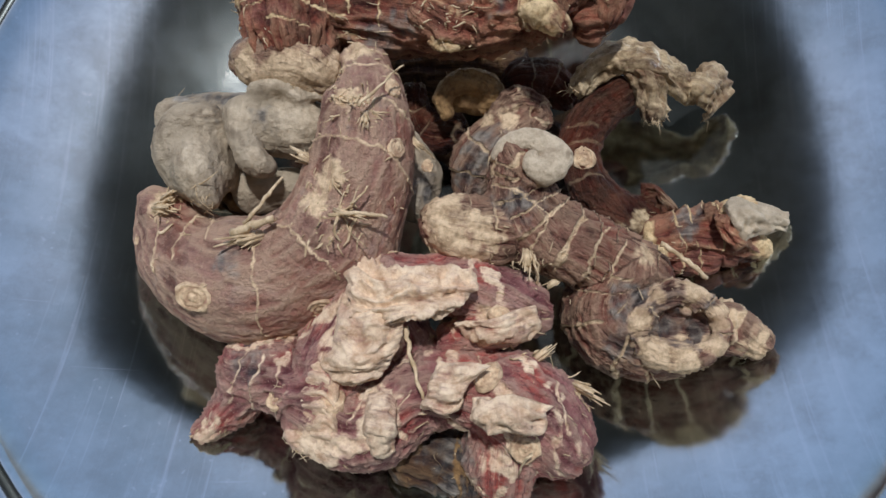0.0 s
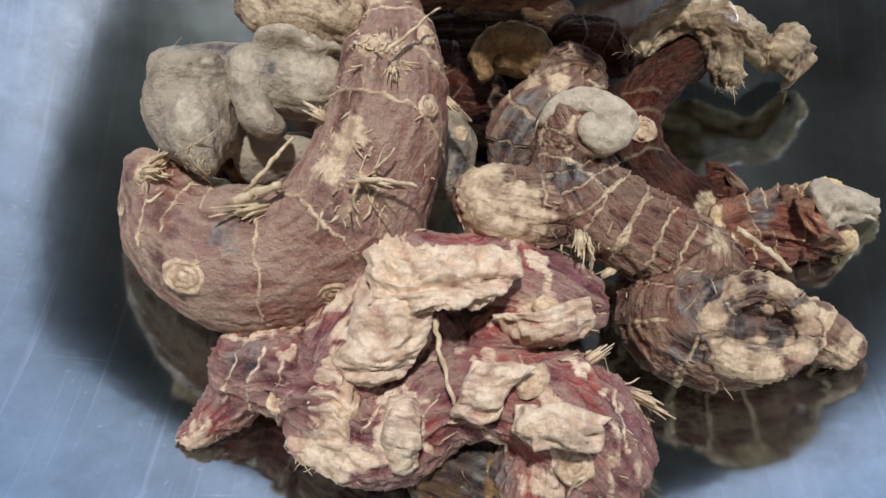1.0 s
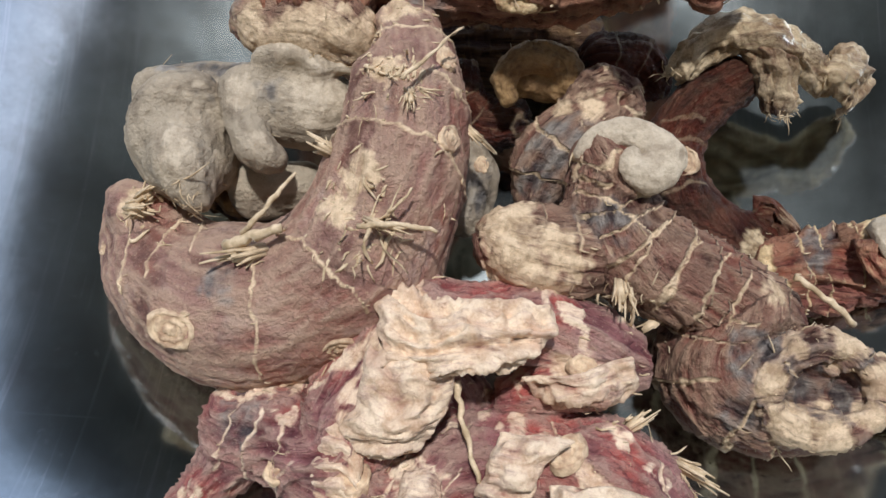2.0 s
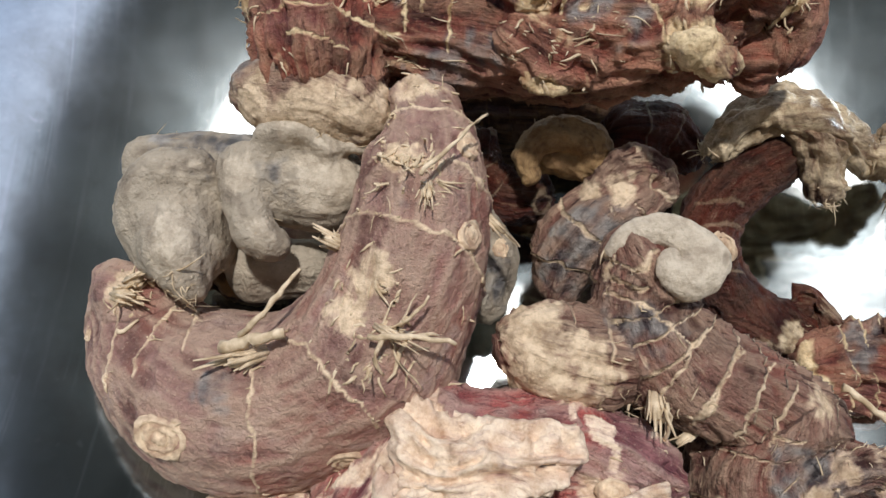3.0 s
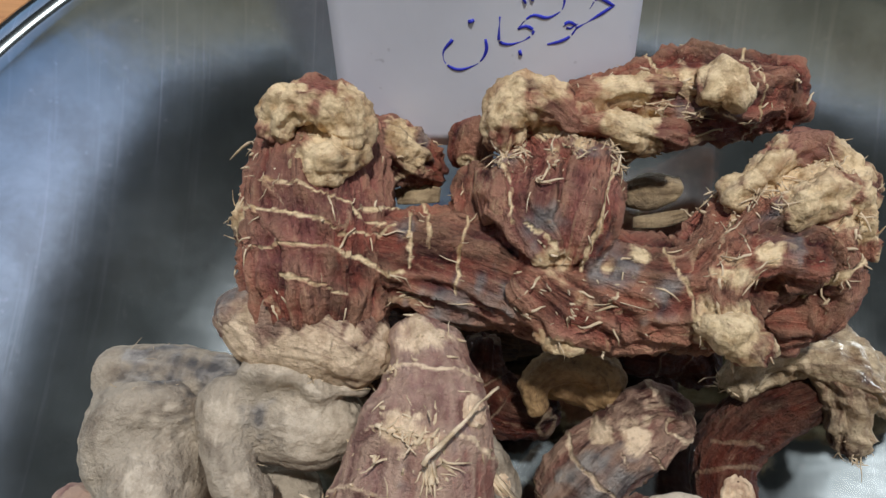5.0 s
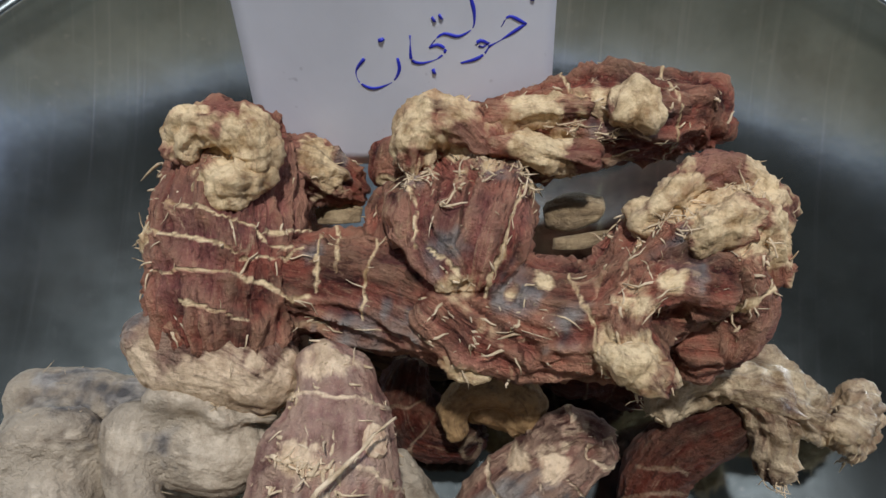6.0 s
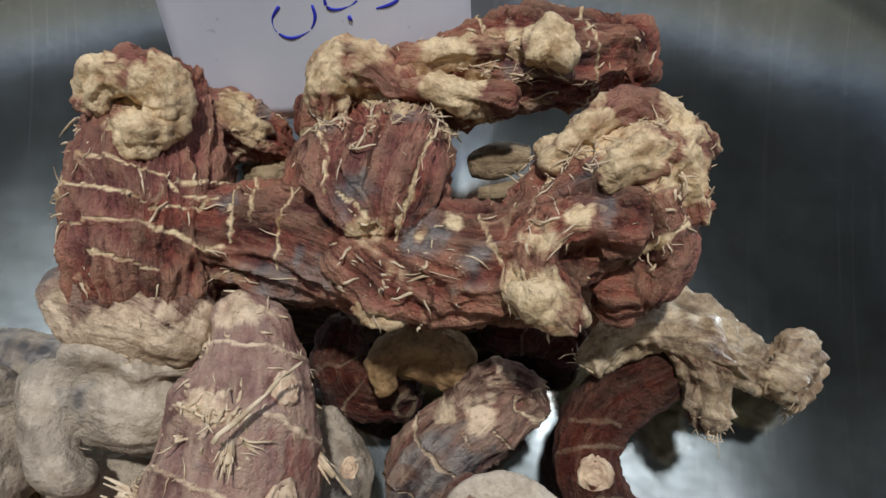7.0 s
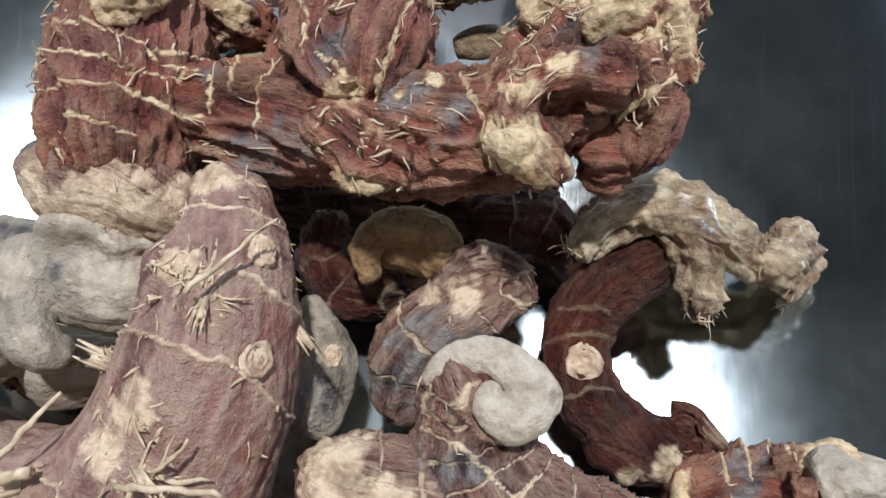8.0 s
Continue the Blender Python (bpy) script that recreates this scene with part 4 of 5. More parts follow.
def ringed_root():
    crater = [(46.0, -47.0, 33.0, 2.4), (49.0, -42.0, 34.0, 2.4), (56.0, -40.0, 35.0, 2.4), (64.0, -44.0, 33.0, 2.2), (65.0, -50.0, 31.0, 2.2), (59.0, -55.0, 30.0, 2.7), (50.0, -54.0, 31.0, 2.7), (46.0, -50.0, 32.0, 2.2)]
    body = [(43.0, -33.0, 25.0, 9.8), (42.0, -42.0, 21.0, 12.9), (51.0, -46.0, 22.0, 12.4), (59.0, -47.0, 23.0, 9.9)]
    end = [(70.0, -46.0, 21.0, 6.8), (77.0, -49.0, 19.0, 4.8)]
    nub = [(-1.0, -22.0, 37.0, 5.5), (3.0, -23.0, 36.0, 8.3), (11.0, -24.0, 35.0, 8.2)]
    neck = [(17.0, -10.0, 40.0, 5.8), (19.0, -17.0, 36.0, 8.5), (26.0, -25.0, 34.0, 9.2), (36.0, -28.0, 30.0, 8.8), (45.0, -30.0, 26.0, 7.7), (51.0, -32.0, 24.0, 6.2)]
    stem = [(16.0, -7.0, 43.0, 4.2), (20.0, -12.0, 40.0, 5.9)]
    pale = [(-2.0, -23.0, 44.0, 11.4), (1.0, -27.0, 43.0, 11.4), (8.0, -26.0, 45.0, 8.3), (19.0, -33.0, 40.0, 3.8), (47.0, -29.0, 32.0, 4.0)]
    mold = [(17.0, -22.0, 45.0, 5.1), (15.0, -19.0, 45.0, 3.7), (13.0, -17.0, 43.0, 2.9)]
    bands = [((13.0, -9.0, 46.0), (12.0, -13.0, 44.0)), ((13.0, -14.0, 46.0), (24.0, -22.0, 46.0)), ((27.0, -21.0, 44.0), (19.0, -31.0, 42.0)), ((33.0, -24.0, 41.0), (26.0, -34.0, 38.0)), ((39.0, -25.0, 37.0), (34.0, -34.0, 34.0)), ((44.0, -27.0, 34.0), (41.0, -35.0, 30.0))]
    pale += [(49.0, -55.0, 33.0, 4.8), (46.0, -46.0, 35.0, 3.3), (50.0, -41.0, 36.0, 3.3), (58.0, -40.0, 36.0, 4.0), (64.0, -46.0, 34.0, 3.7), (64.0, -53.0, 32.0, 3.9), (56.0, -57.0, 31.0, 4.8), (76.0, -49.0, 22.0, 5.8)]
    # the last two spots make the floor of the hollow darker
    mold += [(46.0, -44.0, 34.0, 7.8), (44.0, -52.0, 30.0, 5.6), (55.0, -48.0, 32.0, 7.8), (61.0, -48.0, 30.0, 5.6)]
    r = Root([crater, body, end, nub, neck, stem], 53, rings=4.6, threads=0.5, sheath=0.8, wrinkle=0.6, lumps=1.1, pale=pale, mold=mold, pits=[(54.0, -48.0, 35.0, 4.8), (60.0, -48.0, 33.0, 4.0), (50.0, -50.0, 35.0, 3.0)], crumple=0.6, blend=2.5, bands=bands, flecks=0)
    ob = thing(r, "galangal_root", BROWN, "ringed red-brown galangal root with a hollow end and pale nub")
    roll = Root([[(13.0, -7.0, 43.0, 1.6), (15.0, -5.0, 45.0, 2.1), (20.0, -4.0, 46.0, 2.4), (24.0, -6.0, 47.0, 2.9), (27.0, -10.0, 48.0, 3.6), (24.0, -13.0, 48.0, 3.6), (21.0, -12.0, 49.0, 2.3), (21.0, -10.0, 49.0, 1.5)]], 61, rings=0, wrinkle=0.08, lumps=0.4, pale=[(22.0, -9.0, 48.0, 22.9)], pits=[(19.0, -8.0, 50.0, 1.1), (19.0, -10.0, 52.0, 0.7), (23.0, -11.0, 53.0, 0.5)], crumple=0.14, blend=1.2, h=0.35, squash=(-0.05, -0.3, 1, 0.62), flecks=0)
    skin_piece(ob, roll, "rolled_end", GREY, "pale rolled disc-like stub end")
    stub(ob, r, (19.0, -32.0, 40.0), (0.0, -0.8, 0.2), 6, 1.6)
    stub(ob, r, (27.0, -36.0, 32.0), (-0.6, -0.2, 0.0), 5, 1.0)
    torn_fringe(ob, r, 90, 2.6, 0.15, 7)
    fray(ob, r, (20.0, -33.0, 38.0), 40, 5, 0.35, 0.35, (-0.1, -0.6, 0.1), 4)
    rootlet(ob, [(21.0, -32.0, 41.0), (22.0, -35.0, 38.0), (22.0, -37.0, 34.0)], 0.6, 0.5)
    fray(ob, r, (53.0, -57.0, 24.0), 30, 4, 0.5, 0.25, (0, -0.4, 0), 10)
    fray(ob, r, (54.0, -44.0, 38.0), 60, 3, 0.6, 0.2, (0, 0, 0), 10)
    rootlet(ob, [(53.0, -27.0, 33.0), (56.0, -29.0, 33.0), (61.0, -33.0, 32.0), (64.0, -35.0, 30.0)], 1.1, 0.8)


def curled_root():
    limbs = [[(47.0, 16.0, 30.0, 4.9), (41.0, 13.0, 27.0, 5.6), (37.0, 8.0, 24.0, 5.6), (36.0, 1.0, 21.0, 5.7), (40.0, -6.0, 18.0, 5.5), (46.0, -10.0, 15.0, 5.1), (54.0, -14.0, 13.0, 4.5)], [(53.0, -10.0, 16.0, 2.5), (59.0, -13.0, 14.0, 2.1)], [(41.0, -14.0, 17.0, 2.9), (48.0, -16.0, 15.0, 2.9), (55.0, -15.0, 14.0, 2.1)]]
    pale = [(36.0, -1.0, 29.0, 2.6), (40.0, -14.0, 22.0, 3.1), (52.0, -16.0, 19.0, 3.7), (45.0, -18.0, 18.0, 2.8)]
    bands = [((33.0, 9.0, 31.0), (40.0, 8.0, 31.0)), ((30.0, 3.0, 27.0), (41.0, 5.0, 27.0)), ((33.0, -5.0, 25.0), (42.0, -4.0, 25.0))]
    r = Root(limbs, 67, rings=0, flecks=0, wrinkle=0.45, lumps=1.0, pale=pale, crumple=0.6, ring_height=0.2, blend=2.5, bands=bands)
    ob = thing(r, "galangal_root", DARK, "curled dark red galangal root with a flaring tan cap")
    brim = Sheet([[(34.0, 19.0, 26.0), (39.0, 27.0, 27.0), (47.0, 34.0, 28.0), (56.0, 32.0, 28.0), (63.0, 27.0, 27.0), (68.0, 23.0, 26.0), (74.0, 27.0, 25.0), (78.0, 25.0, 22.0), (79.0, 20.0, 20.0)],
                  [(33.0, 16.0, 31.0), (38.0, 22.0, 34.0), (45.0, 26.0, 37.0), (53.0, 24.0, 38.0), (60.0, 20.0, 35.0), (66.0, 19.0, 31.0), (70.0, 21.0, 32.0), (74.0, 20.0, 28.0), (76.0, 16.0, 24.0)],
                  [(34.0, 16.0, 31.0), (39.0, 19.0, 35.0), (46.0, 21.0, 38.0), (53.0, 19.0, 40.0), (58.0, 17.0, 36.0), (64.0, 16.0, 31.0), (67.0, 16.0, 33.0), (71.0, 15.0, 29.0), (72.0, 12.0, 25.0)],
                  [(36.0, 17.0, 27.0), (41.0, 20.0, 30.0), (48.0, 22.0, 33.0), (54.0, 19.0, 36.0), (59.0, 16.0, 31.0), (65.0, 16.0, 26.0), (68.0, 15.0, 28.0), (71.0, 13.0, 25.0), (71.0, 12.0, 22.0)]], 69, 1.5, 0.8, 0.9, 2.6, 0.04, 0.8)
    skin_piece(ob, brim, "flared_cap", DARK, "flared tan cap with a ruffled rim")
    flap = Sheet([[(46.0, 22.0, 35.0), (48.0, 17.0, 33.0), (50.0, 13.0, 31.0), (52.0, 9.0, 30.0)], [(49.0, 20.0, 40.0), (51.0, 15.0, 38.0), (52.0, 10.0, 36.0), (53.0, 6.0, 33.0)], [(52.0, 19.0, 40.0), (54.0, 15.0, 37.0), (55.0, 10.0, 34.0), (56.0, 7.0, 31.0)], [(57.0, 18.0, 37.0), (58.0, 16.0, 33.0), (58.0, 12.0, 31.0), (57.0, 9.0, 30.0)]], 73, 1.2, 0.6, 1.0, 2.4, 0.12, 1.2)
    skin_piece(ob, flap, "torn_flap", DARK, "ragged tan flap hanging from the cap")
    frill = Sheet([[(52.0, -4.0, 19.0), (57.0, -5.0, 19.0), (61.0, -9.0, 18.0), (65.0, -14.0, 15.0)], [(52.0, -8.0, 18.0), (57.0, -8.0, 17.0), (60.0, -12.0, 16.0), (65.0, -16.0, 13.0)], [(53.0, -11.0, 14.0), (57.0, -12.0, 13.0), (60.0, -15.0, 12.0), (65.0, -18.0, 10.0)]], 75, 1.2, 0.2, 1.2, 2.8, 0.1, 1.0)
    skin_piece(ob, frill, "dark_frill", DARK, "standing frill of dark red skin with a pale edge")
    bud_scar(ob, r, (36.0, -1.0, 28.0), 3.2)
    fray(ob, flap, (54.0, 7.0, 32.0), 40, 4, 0.4, 0.25, (0, -0.8, 0), 4)
    fray(ob, brim, (34.0, 16.0, 28.0), 30, 4, 0.5, 0.3, (-0.4, -0.2, 0), 5)
    fray(ob, brim, (72.0, 13.0, 24.0), 20, 3, 0.5, 0.25, (0, -0.6, 0), 4)
    fray(ob, r, (53.0, -16.0, 16.0), 24, 3.5, 0.5, 0.3, (0.2, -0.4, 0.2), 4)


def tip_root():
    limbs = [[(58.0, -20.0, 14.0, 5.7), (66.0, -18.0, 14.0, 6.1), (74.0, -18.0, 15.0, 5.7)], [(60.0, -24.0, 12.0, 4.7), (69.0, -24.0, 12.0, 5.2)], [(73.0, -16.0, 18.0, 4.1), (78.0, -14.0, 20.0, 3.3)], [(77.0, -22.0, 14.0, 4.7), (85.0, -22.0, 12.0, 2.6)]]
    pale = [(79.0, -14.0, 22.0, 7.5), (84.0, -24.0, 16.0, 4.3)]
    r = Root(limbs, 71, rings=3.6, wrinkle=1.1, lumps=1.6, sheath=1.2, pale=pale, mold=[(64.0, -17.0, 20.0, 5.1)], crumple=0.7, flecks=0.1, threads=0.5)
    ob = thing(r, "galangal_root", RED, "small shrivelled red galangal root with a pale split end")
    tail = Sheet([[(73.0, -13.0, 22.0), (76.0, -11.0, 23.0), (85.0, -12.0, 20.0), (92.0, -14.0, 17.0)], [(73.0, -19.0, 26.0), (77.0, -17.0, 26.0), (84.0, -17.0, 22.0), (92.0, -16.0, 17.0)], [(77.0, -24.0, 23.0), (80.0, -22.0, 22.0), (85.0, -20.0, 19.0), (92.0, -17.0, 14.0)]], 77, 1.6, 0.8, 0.8, 2.6, 0.06, 0.9)
    skin_piece(ob, tail, "split_end", GREY, "grey-beige split end")
    lip = Sheet([[(70.0, -15.0, 22.0), (71.0, -21.0, 23.0), (76.0, -25.0, 20.0)], [(72.0, -16.0, 25.0), (73.0, -21.0, 25.0), (78.0, -25.0, 22.0)], [(77.0, -15.0, 21.0), (77.0, -21.0, 22.0), (83.0, -25.0, 17.0)]], 78, 1.2, 0.2, 0.7, 2.0, 0.1, 0.9)
    skin_piece(ob, lip, "wrinkled_lip", RED, "wrinkled red lip of skin")
    fray(ob, r, (69.0, -25.0, 20.0), 26, 3, 0.6, 0.25, (0, 0, 0.2), 8)
    torn_fringe(ob, r, 50, 2.4, 0.15, 13)


def hooked_root():
    dark = [[(-10.0, 23.0, 22.0, 3.7), (-10.0, 18.0, 20.0, 5.3), (-6.0, 13.0, 18.0, 5.5), (1.0, 12.0, 20.0, 4.2)], [(21.0, 26.0, 22.0, 5.9), (29.0, 27.0, 20.0, 5.9), (33.0, 24.0, 18.0, 4.9)]]
    r = Root(dark, 79, rings=6, flecks=0, wrinkle=0.8, lumps=1.2, pale=[(22.0, 20.0, 30.0, 2.1)], blend=3, threads=0.3)
    ob = thing(r, "galangal_root", DARK, "dark red-brown galangal root deep in the pile")
    disc = Root([[(-0.0, 12.0, 31.0, 1.7), (-1.0, 15.0, 33.0, 2.3), (2.0, 18.0, 35.0, 2.6), (6.0, 19.0, 35.0, 2.9), (11.0, 18.0, 34.0, 3.0), (12.0, 15.0, 32.0, 2.5), (10.0, 13.0, 30.0, 1.5)], [(4.0, 17.0, 29.0, 3.4), (8.0, 16.0, 29.0, 3.4)]], 83, rings=0, wrinkle=0.3, lumps=0.6, pale=[(6.0, 16.0, 33.0, 28.5)], pits=[(6.0, 12.0, 33.0, 1.9)], crumple=0.4, blend=1.6, h=0.35, flecks=0)
    skin_piece(ob, disc, "broken_face", TAN, "ochre fibrous broken face")
    fray(ob, disc, (5.0, 18.0, 38.0), 40, 2.2, 0.6, 0.2, (0, 0.5, 0.1), 9)


def arched_root():
    limbs = [[(22.0, 10.0, 30.0, 4.9), (16.0, 6.0, 29.0, 6.7), (9.0, -0.0, 27.0, 6.7), (6.0, -7.0, 24.0, 4.4)], [(14.0, 10.0, 33.0, 2.4), (17.0, 13.0, 35.0, 2.5), (22.0, 14.0, 35.0, 2.4), (25.0, 12.0, 32.0, 2.2), (26.0, 9.0, 29.0, 2.1)]]
    pale = [(20.0, 12.0, 39.0, 4.5), (16.0, 7.0, 38.0, 4.4), (11.0, 8.0, 34.0, 3.1)]
    r = Root(limbs, 89, rings=5, wrinkle=0.6, lumps=1.0, pale=pale, mold=[(11.0, 0.0, 35.0, 7.2), (6.0, -7.0, 30.0, 5.5), (16.0, 2.0, 36.0, 3.5)], pits=[(23.0, 9.0, 35.0, 1.8), (22.0, 7.0, 36.0, 1.3)], crumple=0.45, flecks=0, threads=0.4)
    ob = thing(r, "galangal_root", BROWN, "brown galangal root with an arched tan end")
    fray(ob, r, (24.0, 13.0, 36.0), 30, 3, 0.5, 0.2, (0.3, 0, 0), 5)


def hidden_root():
    r = Root([[(-10.0, 6.0, 27.0, 2.2), (-7.0, -1.0, 24.0, 4.5), (-9.0, -10.0, 20.0, 5.1)]], 97, rings=0, wrinkle=0.4, lumps=0.9, mold=[(-6.0, -7.0, 26.0, 5.8)], flecks=0)
    ob = thing(r, "galangal_root", GREY, "smooth grey galangal root wedged beneath the plump one")
    bud_scar(ob, r, (-5.0, -2.0, 28.0), 1.8)


def great_root():
    trunk = [[(-39.0, 26.0, 45.0, 11.1), (-40.0, 34.0, 46.0, 12.1), (-41.0, 42.0, 46.0, 12.5), (-41.0, 49.0, 47.0, 10.7)], [(-44.0, 53.0, 52.0, 6.4), (-39.0, 54.0, 52.0, 5.9)], [(-37.0, 61.0, 46.0, 3.5), (-38.0, 58.0, 46.0, 3.5)], [(-31.0, 54.0, 44.0, 5.9), (-26.0, 54.0, 42.0, 4.9), (-22.0, 53.0, 40.0, 2.7)]]
    bar = [[(-31.0, 33.0, 44.0, 8.5), (-23.0, 33.0, 44.0, 8.4), (-12.0, 32.0, 45.0, 9.1), (-1.0, 30.0, 47.0, 9.1), (9.0, 28.0, 50.0, 9.0), (17.0, 27.0, 53.0, 8.6), (23.0, 29.0, 55.0, 8.2), (28.0, 35.0, 56.0, 7.9)], [(31.0, 37.0, 56.0, 7.7), (38.0, 42.0, 56.0, 8.3), (42.0, 47.0, 55.0, 6.2)]]
    hook = [[(27.0, 19.0, 58.0, 2.6), (24.0, 23.0, 60.0, 3.2), (24.0, 28.0, 62.0, 3.3), (28.0, 31.0, 63.0, 3.2), (34.0, 32.0, 62.0, 3.5)], [(39.0, 36.0, 57.0, 5.5), (42.0, 31.0, 54.0, 4.4), (41.0, 26.0, 52.0, 3.4)], [(36.0, 25.0, 50.0, 4.2)]]
    stem = [[(1.0, 37.0, 49.0, 8.1), (1.0, 43.0, 51.0, 8.1), (-1.0, 51.0, 51.0, 7.5), (-5.0, 57.0, 51.0, 6.3)], [(-13.0, 41.0, 48.0, 3.8), (-13.0, 48.0, 47.0, 3.5)], [(-5.0, 58.0, 51.0, 6.3), (4.0, 59.0, 52.0, 6.5), (15.0, 61.0, 53.0, 7.6), (23.0, 63.0, 54.0, 7.9), (31.0, 64.0, 53.0, 6.7), (38.0, 67.0, 52.0, 4.4), (39.0, 63.0, 52.0, 3.8)]]
    swirl = [[(-7.0, 46.0, 54.0, 3.7), (-8.0, 39.0, 56.0, 3.9), (-3.0, 33.0, 57.0, 3.4)], [(4.0, 47.0, 56.0, 4.0), (3.0, 39.0, 58.0, 5.0), (2.0, 33.0, 57.0, 3.4)], [(-2.0, 46.0, 56.0, 3.1), (-3.0, 39.0, 58.0, 3.1)], [(-3.0, 27.0, 54.0, 3.5), (2.0, 24.0, 54.0, 3.9), (7.0, 23.0, 54.0, 3.4)]]
    pale = [(-39.0, 51.0, 61.0, 7.1), (-37.0, 47.0, 58.0, 4.5), (-27.0, 54.0, 48.0, 4.9), (-7.0, 55.0, 60.0, 6.8), (-1.0, 53.0, 60.0, 6.2), (5.0, 53.0, 60.0, 4.8), (6.0, 58.0, 60.0, 3.6), (14.0, 52.0, 58.0, 5.3), (19.0, 61.0, 61.0, 3.5), (23.0, 60.0, 62.0, 3.5)]
    pale += [(30.0, 40.0, 64.0, 3.2), (38.0, 46.0, 62.0, 8.3), (42.0, 40.0, 60.0, 5.8), (34.0, 43.0, 63.0, 4.9), (23.0, 21.0, 64.0, 4.6), (23.0, 27.0, 65.0, 3.1), (28.0, 31.0, 66.0, 2.6), (-1.0, 28.0, 60.0, 4.1), (3.0, 24.0, 60.0, 3.2), (1.0, 20.0, 52.0, 2.9), (-53.0, 37.0, 50.0, 2.8), (11.0, 31.0, 60.0, 2.0), (6.0, 29.0, 60.0, 2.1)]
    mold = [(-4.0, 32.0, 60.0, 5.0), (-11.0, 45.0, 56.0, 2.7), (-16.0, 24.0, 50.0, 6.2), (-11.0, 26.0, 52.0, 4.4), (8.0, 29.0, 60.0, 4.9), (14.0, 25.0, 60.0, 4.0), (31.0, 33.0, 66.0, 4.6), (29.0, 36.0, 66.0, 3.9), (25.0, 55.0, 62.0, 6.0), (19.0, 56.0, 62.0, 4.3), (44.0, 37.0, 58.0, 4.2), (-24.0, 53.0, 46.0, 4.0), (4.0, 47.0, 58.0, 3.5), (-25.0, 35.0, 50.0, 2.7)]
    bands = [((-50.0, 36.0, 52.0), (-37.0, 34.0, 58.0)), ((-47.0, 30.0, 54.0), (-26.0, 29.0, 54.0)), ((-47.0, 40.0, 54.0), (-31.0, 37.0, 58.0)), ((-34.0, 33.0, 58.0), (-26.0, 36.0, 54.0)), ((-42.0, 25.0, 54.0), (-34.0, 24.0, 56.0)), ((-31.0, 39.0, 57.0), (-25.0, 42.0, 52.0)), ((-22.0, 41.0, 50.0), (-21.0, 33.0, 52.0)), ((26.0, 41.0, 60.0), (23.0, 34.0, 62.0)), ((38.0, 30.0, 60.0), (44.0, 34.0, 57.0)), ((13.0, 68.0, 58.0), (16.0, 52.0, 54.0)), ((29.0, 69.0, 58.0), (32.0, 56.0, 54.0)), ((-25.0, 39.0, 50.0), (-24.0, 30.0, 50.0)), ((8.0, 47.0, 58.0), (3.0, 30.0, 58.0)), ((15.0, 31.0, 60.0), (20.0, 20.0, 56.0)), ((-10.0, 45.0, 58.0), (-8.0, 36.0, 60.0)), ((-6.0, 35.0, 59.0), (0.0, 31.0, 60.0)), ((-15.0, 37.0, 53.0), (-16.0, 27.0, 50.0))]
    r = Root(trunk + bar + hook + stem + swirl, 101, rings=0, wrinkle=1.3, lumps=1.8, flecks=0.0, threads=0.6, pale=pale, mold=mold, pits=[(31.0, 25.0, 62.0, 4.5), (33.0, 23.0, 60.0, 3.2), (28.0, 26.0, 62.0, 2.8)], crumple=0.95, blend=2.4, h=0.5, bands=bands)
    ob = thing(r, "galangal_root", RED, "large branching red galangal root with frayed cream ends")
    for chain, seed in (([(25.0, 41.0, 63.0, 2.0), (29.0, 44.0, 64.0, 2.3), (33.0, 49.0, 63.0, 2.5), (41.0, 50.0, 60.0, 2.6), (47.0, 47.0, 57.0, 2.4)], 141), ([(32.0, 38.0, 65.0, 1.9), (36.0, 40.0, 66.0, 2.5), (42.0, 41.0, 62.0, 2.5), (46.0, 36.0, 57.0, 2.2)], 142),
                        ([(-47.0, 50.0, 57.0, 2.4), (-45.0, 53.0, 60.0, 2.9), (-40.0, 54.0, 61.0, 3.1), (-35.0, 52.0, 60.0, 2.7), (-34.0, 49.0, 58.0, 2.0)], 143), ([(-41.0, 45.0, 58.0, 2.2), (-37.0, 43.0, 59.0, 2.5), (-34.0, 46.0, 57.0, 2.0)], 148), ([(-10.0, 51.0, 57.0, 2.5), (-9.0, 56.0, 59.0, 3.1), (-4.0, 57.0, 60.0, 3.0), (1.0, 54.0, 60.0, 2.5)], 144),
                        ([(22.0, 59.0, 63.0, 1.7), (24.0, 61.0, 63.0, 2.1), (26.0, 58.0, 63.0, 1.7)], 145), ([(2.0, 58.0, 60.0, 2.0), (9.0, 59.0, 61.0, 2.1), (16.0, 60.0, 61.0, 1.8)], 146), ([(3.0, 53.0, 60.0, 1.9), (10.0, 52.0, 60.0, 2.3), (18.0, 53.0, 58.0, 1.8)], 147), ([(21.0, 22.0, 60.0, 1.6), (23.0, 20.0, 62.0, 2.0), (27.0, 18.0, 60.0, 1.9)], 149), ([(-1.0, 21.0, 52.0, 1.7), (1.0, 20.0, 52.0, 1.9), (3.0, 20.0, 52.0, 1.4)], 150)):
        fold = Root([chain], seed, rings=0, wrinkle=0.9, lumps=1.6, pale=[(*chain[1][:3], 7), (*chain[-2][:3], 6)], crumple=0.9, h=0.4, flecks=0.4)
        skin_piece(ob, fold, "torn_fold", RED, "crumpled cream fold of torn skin")
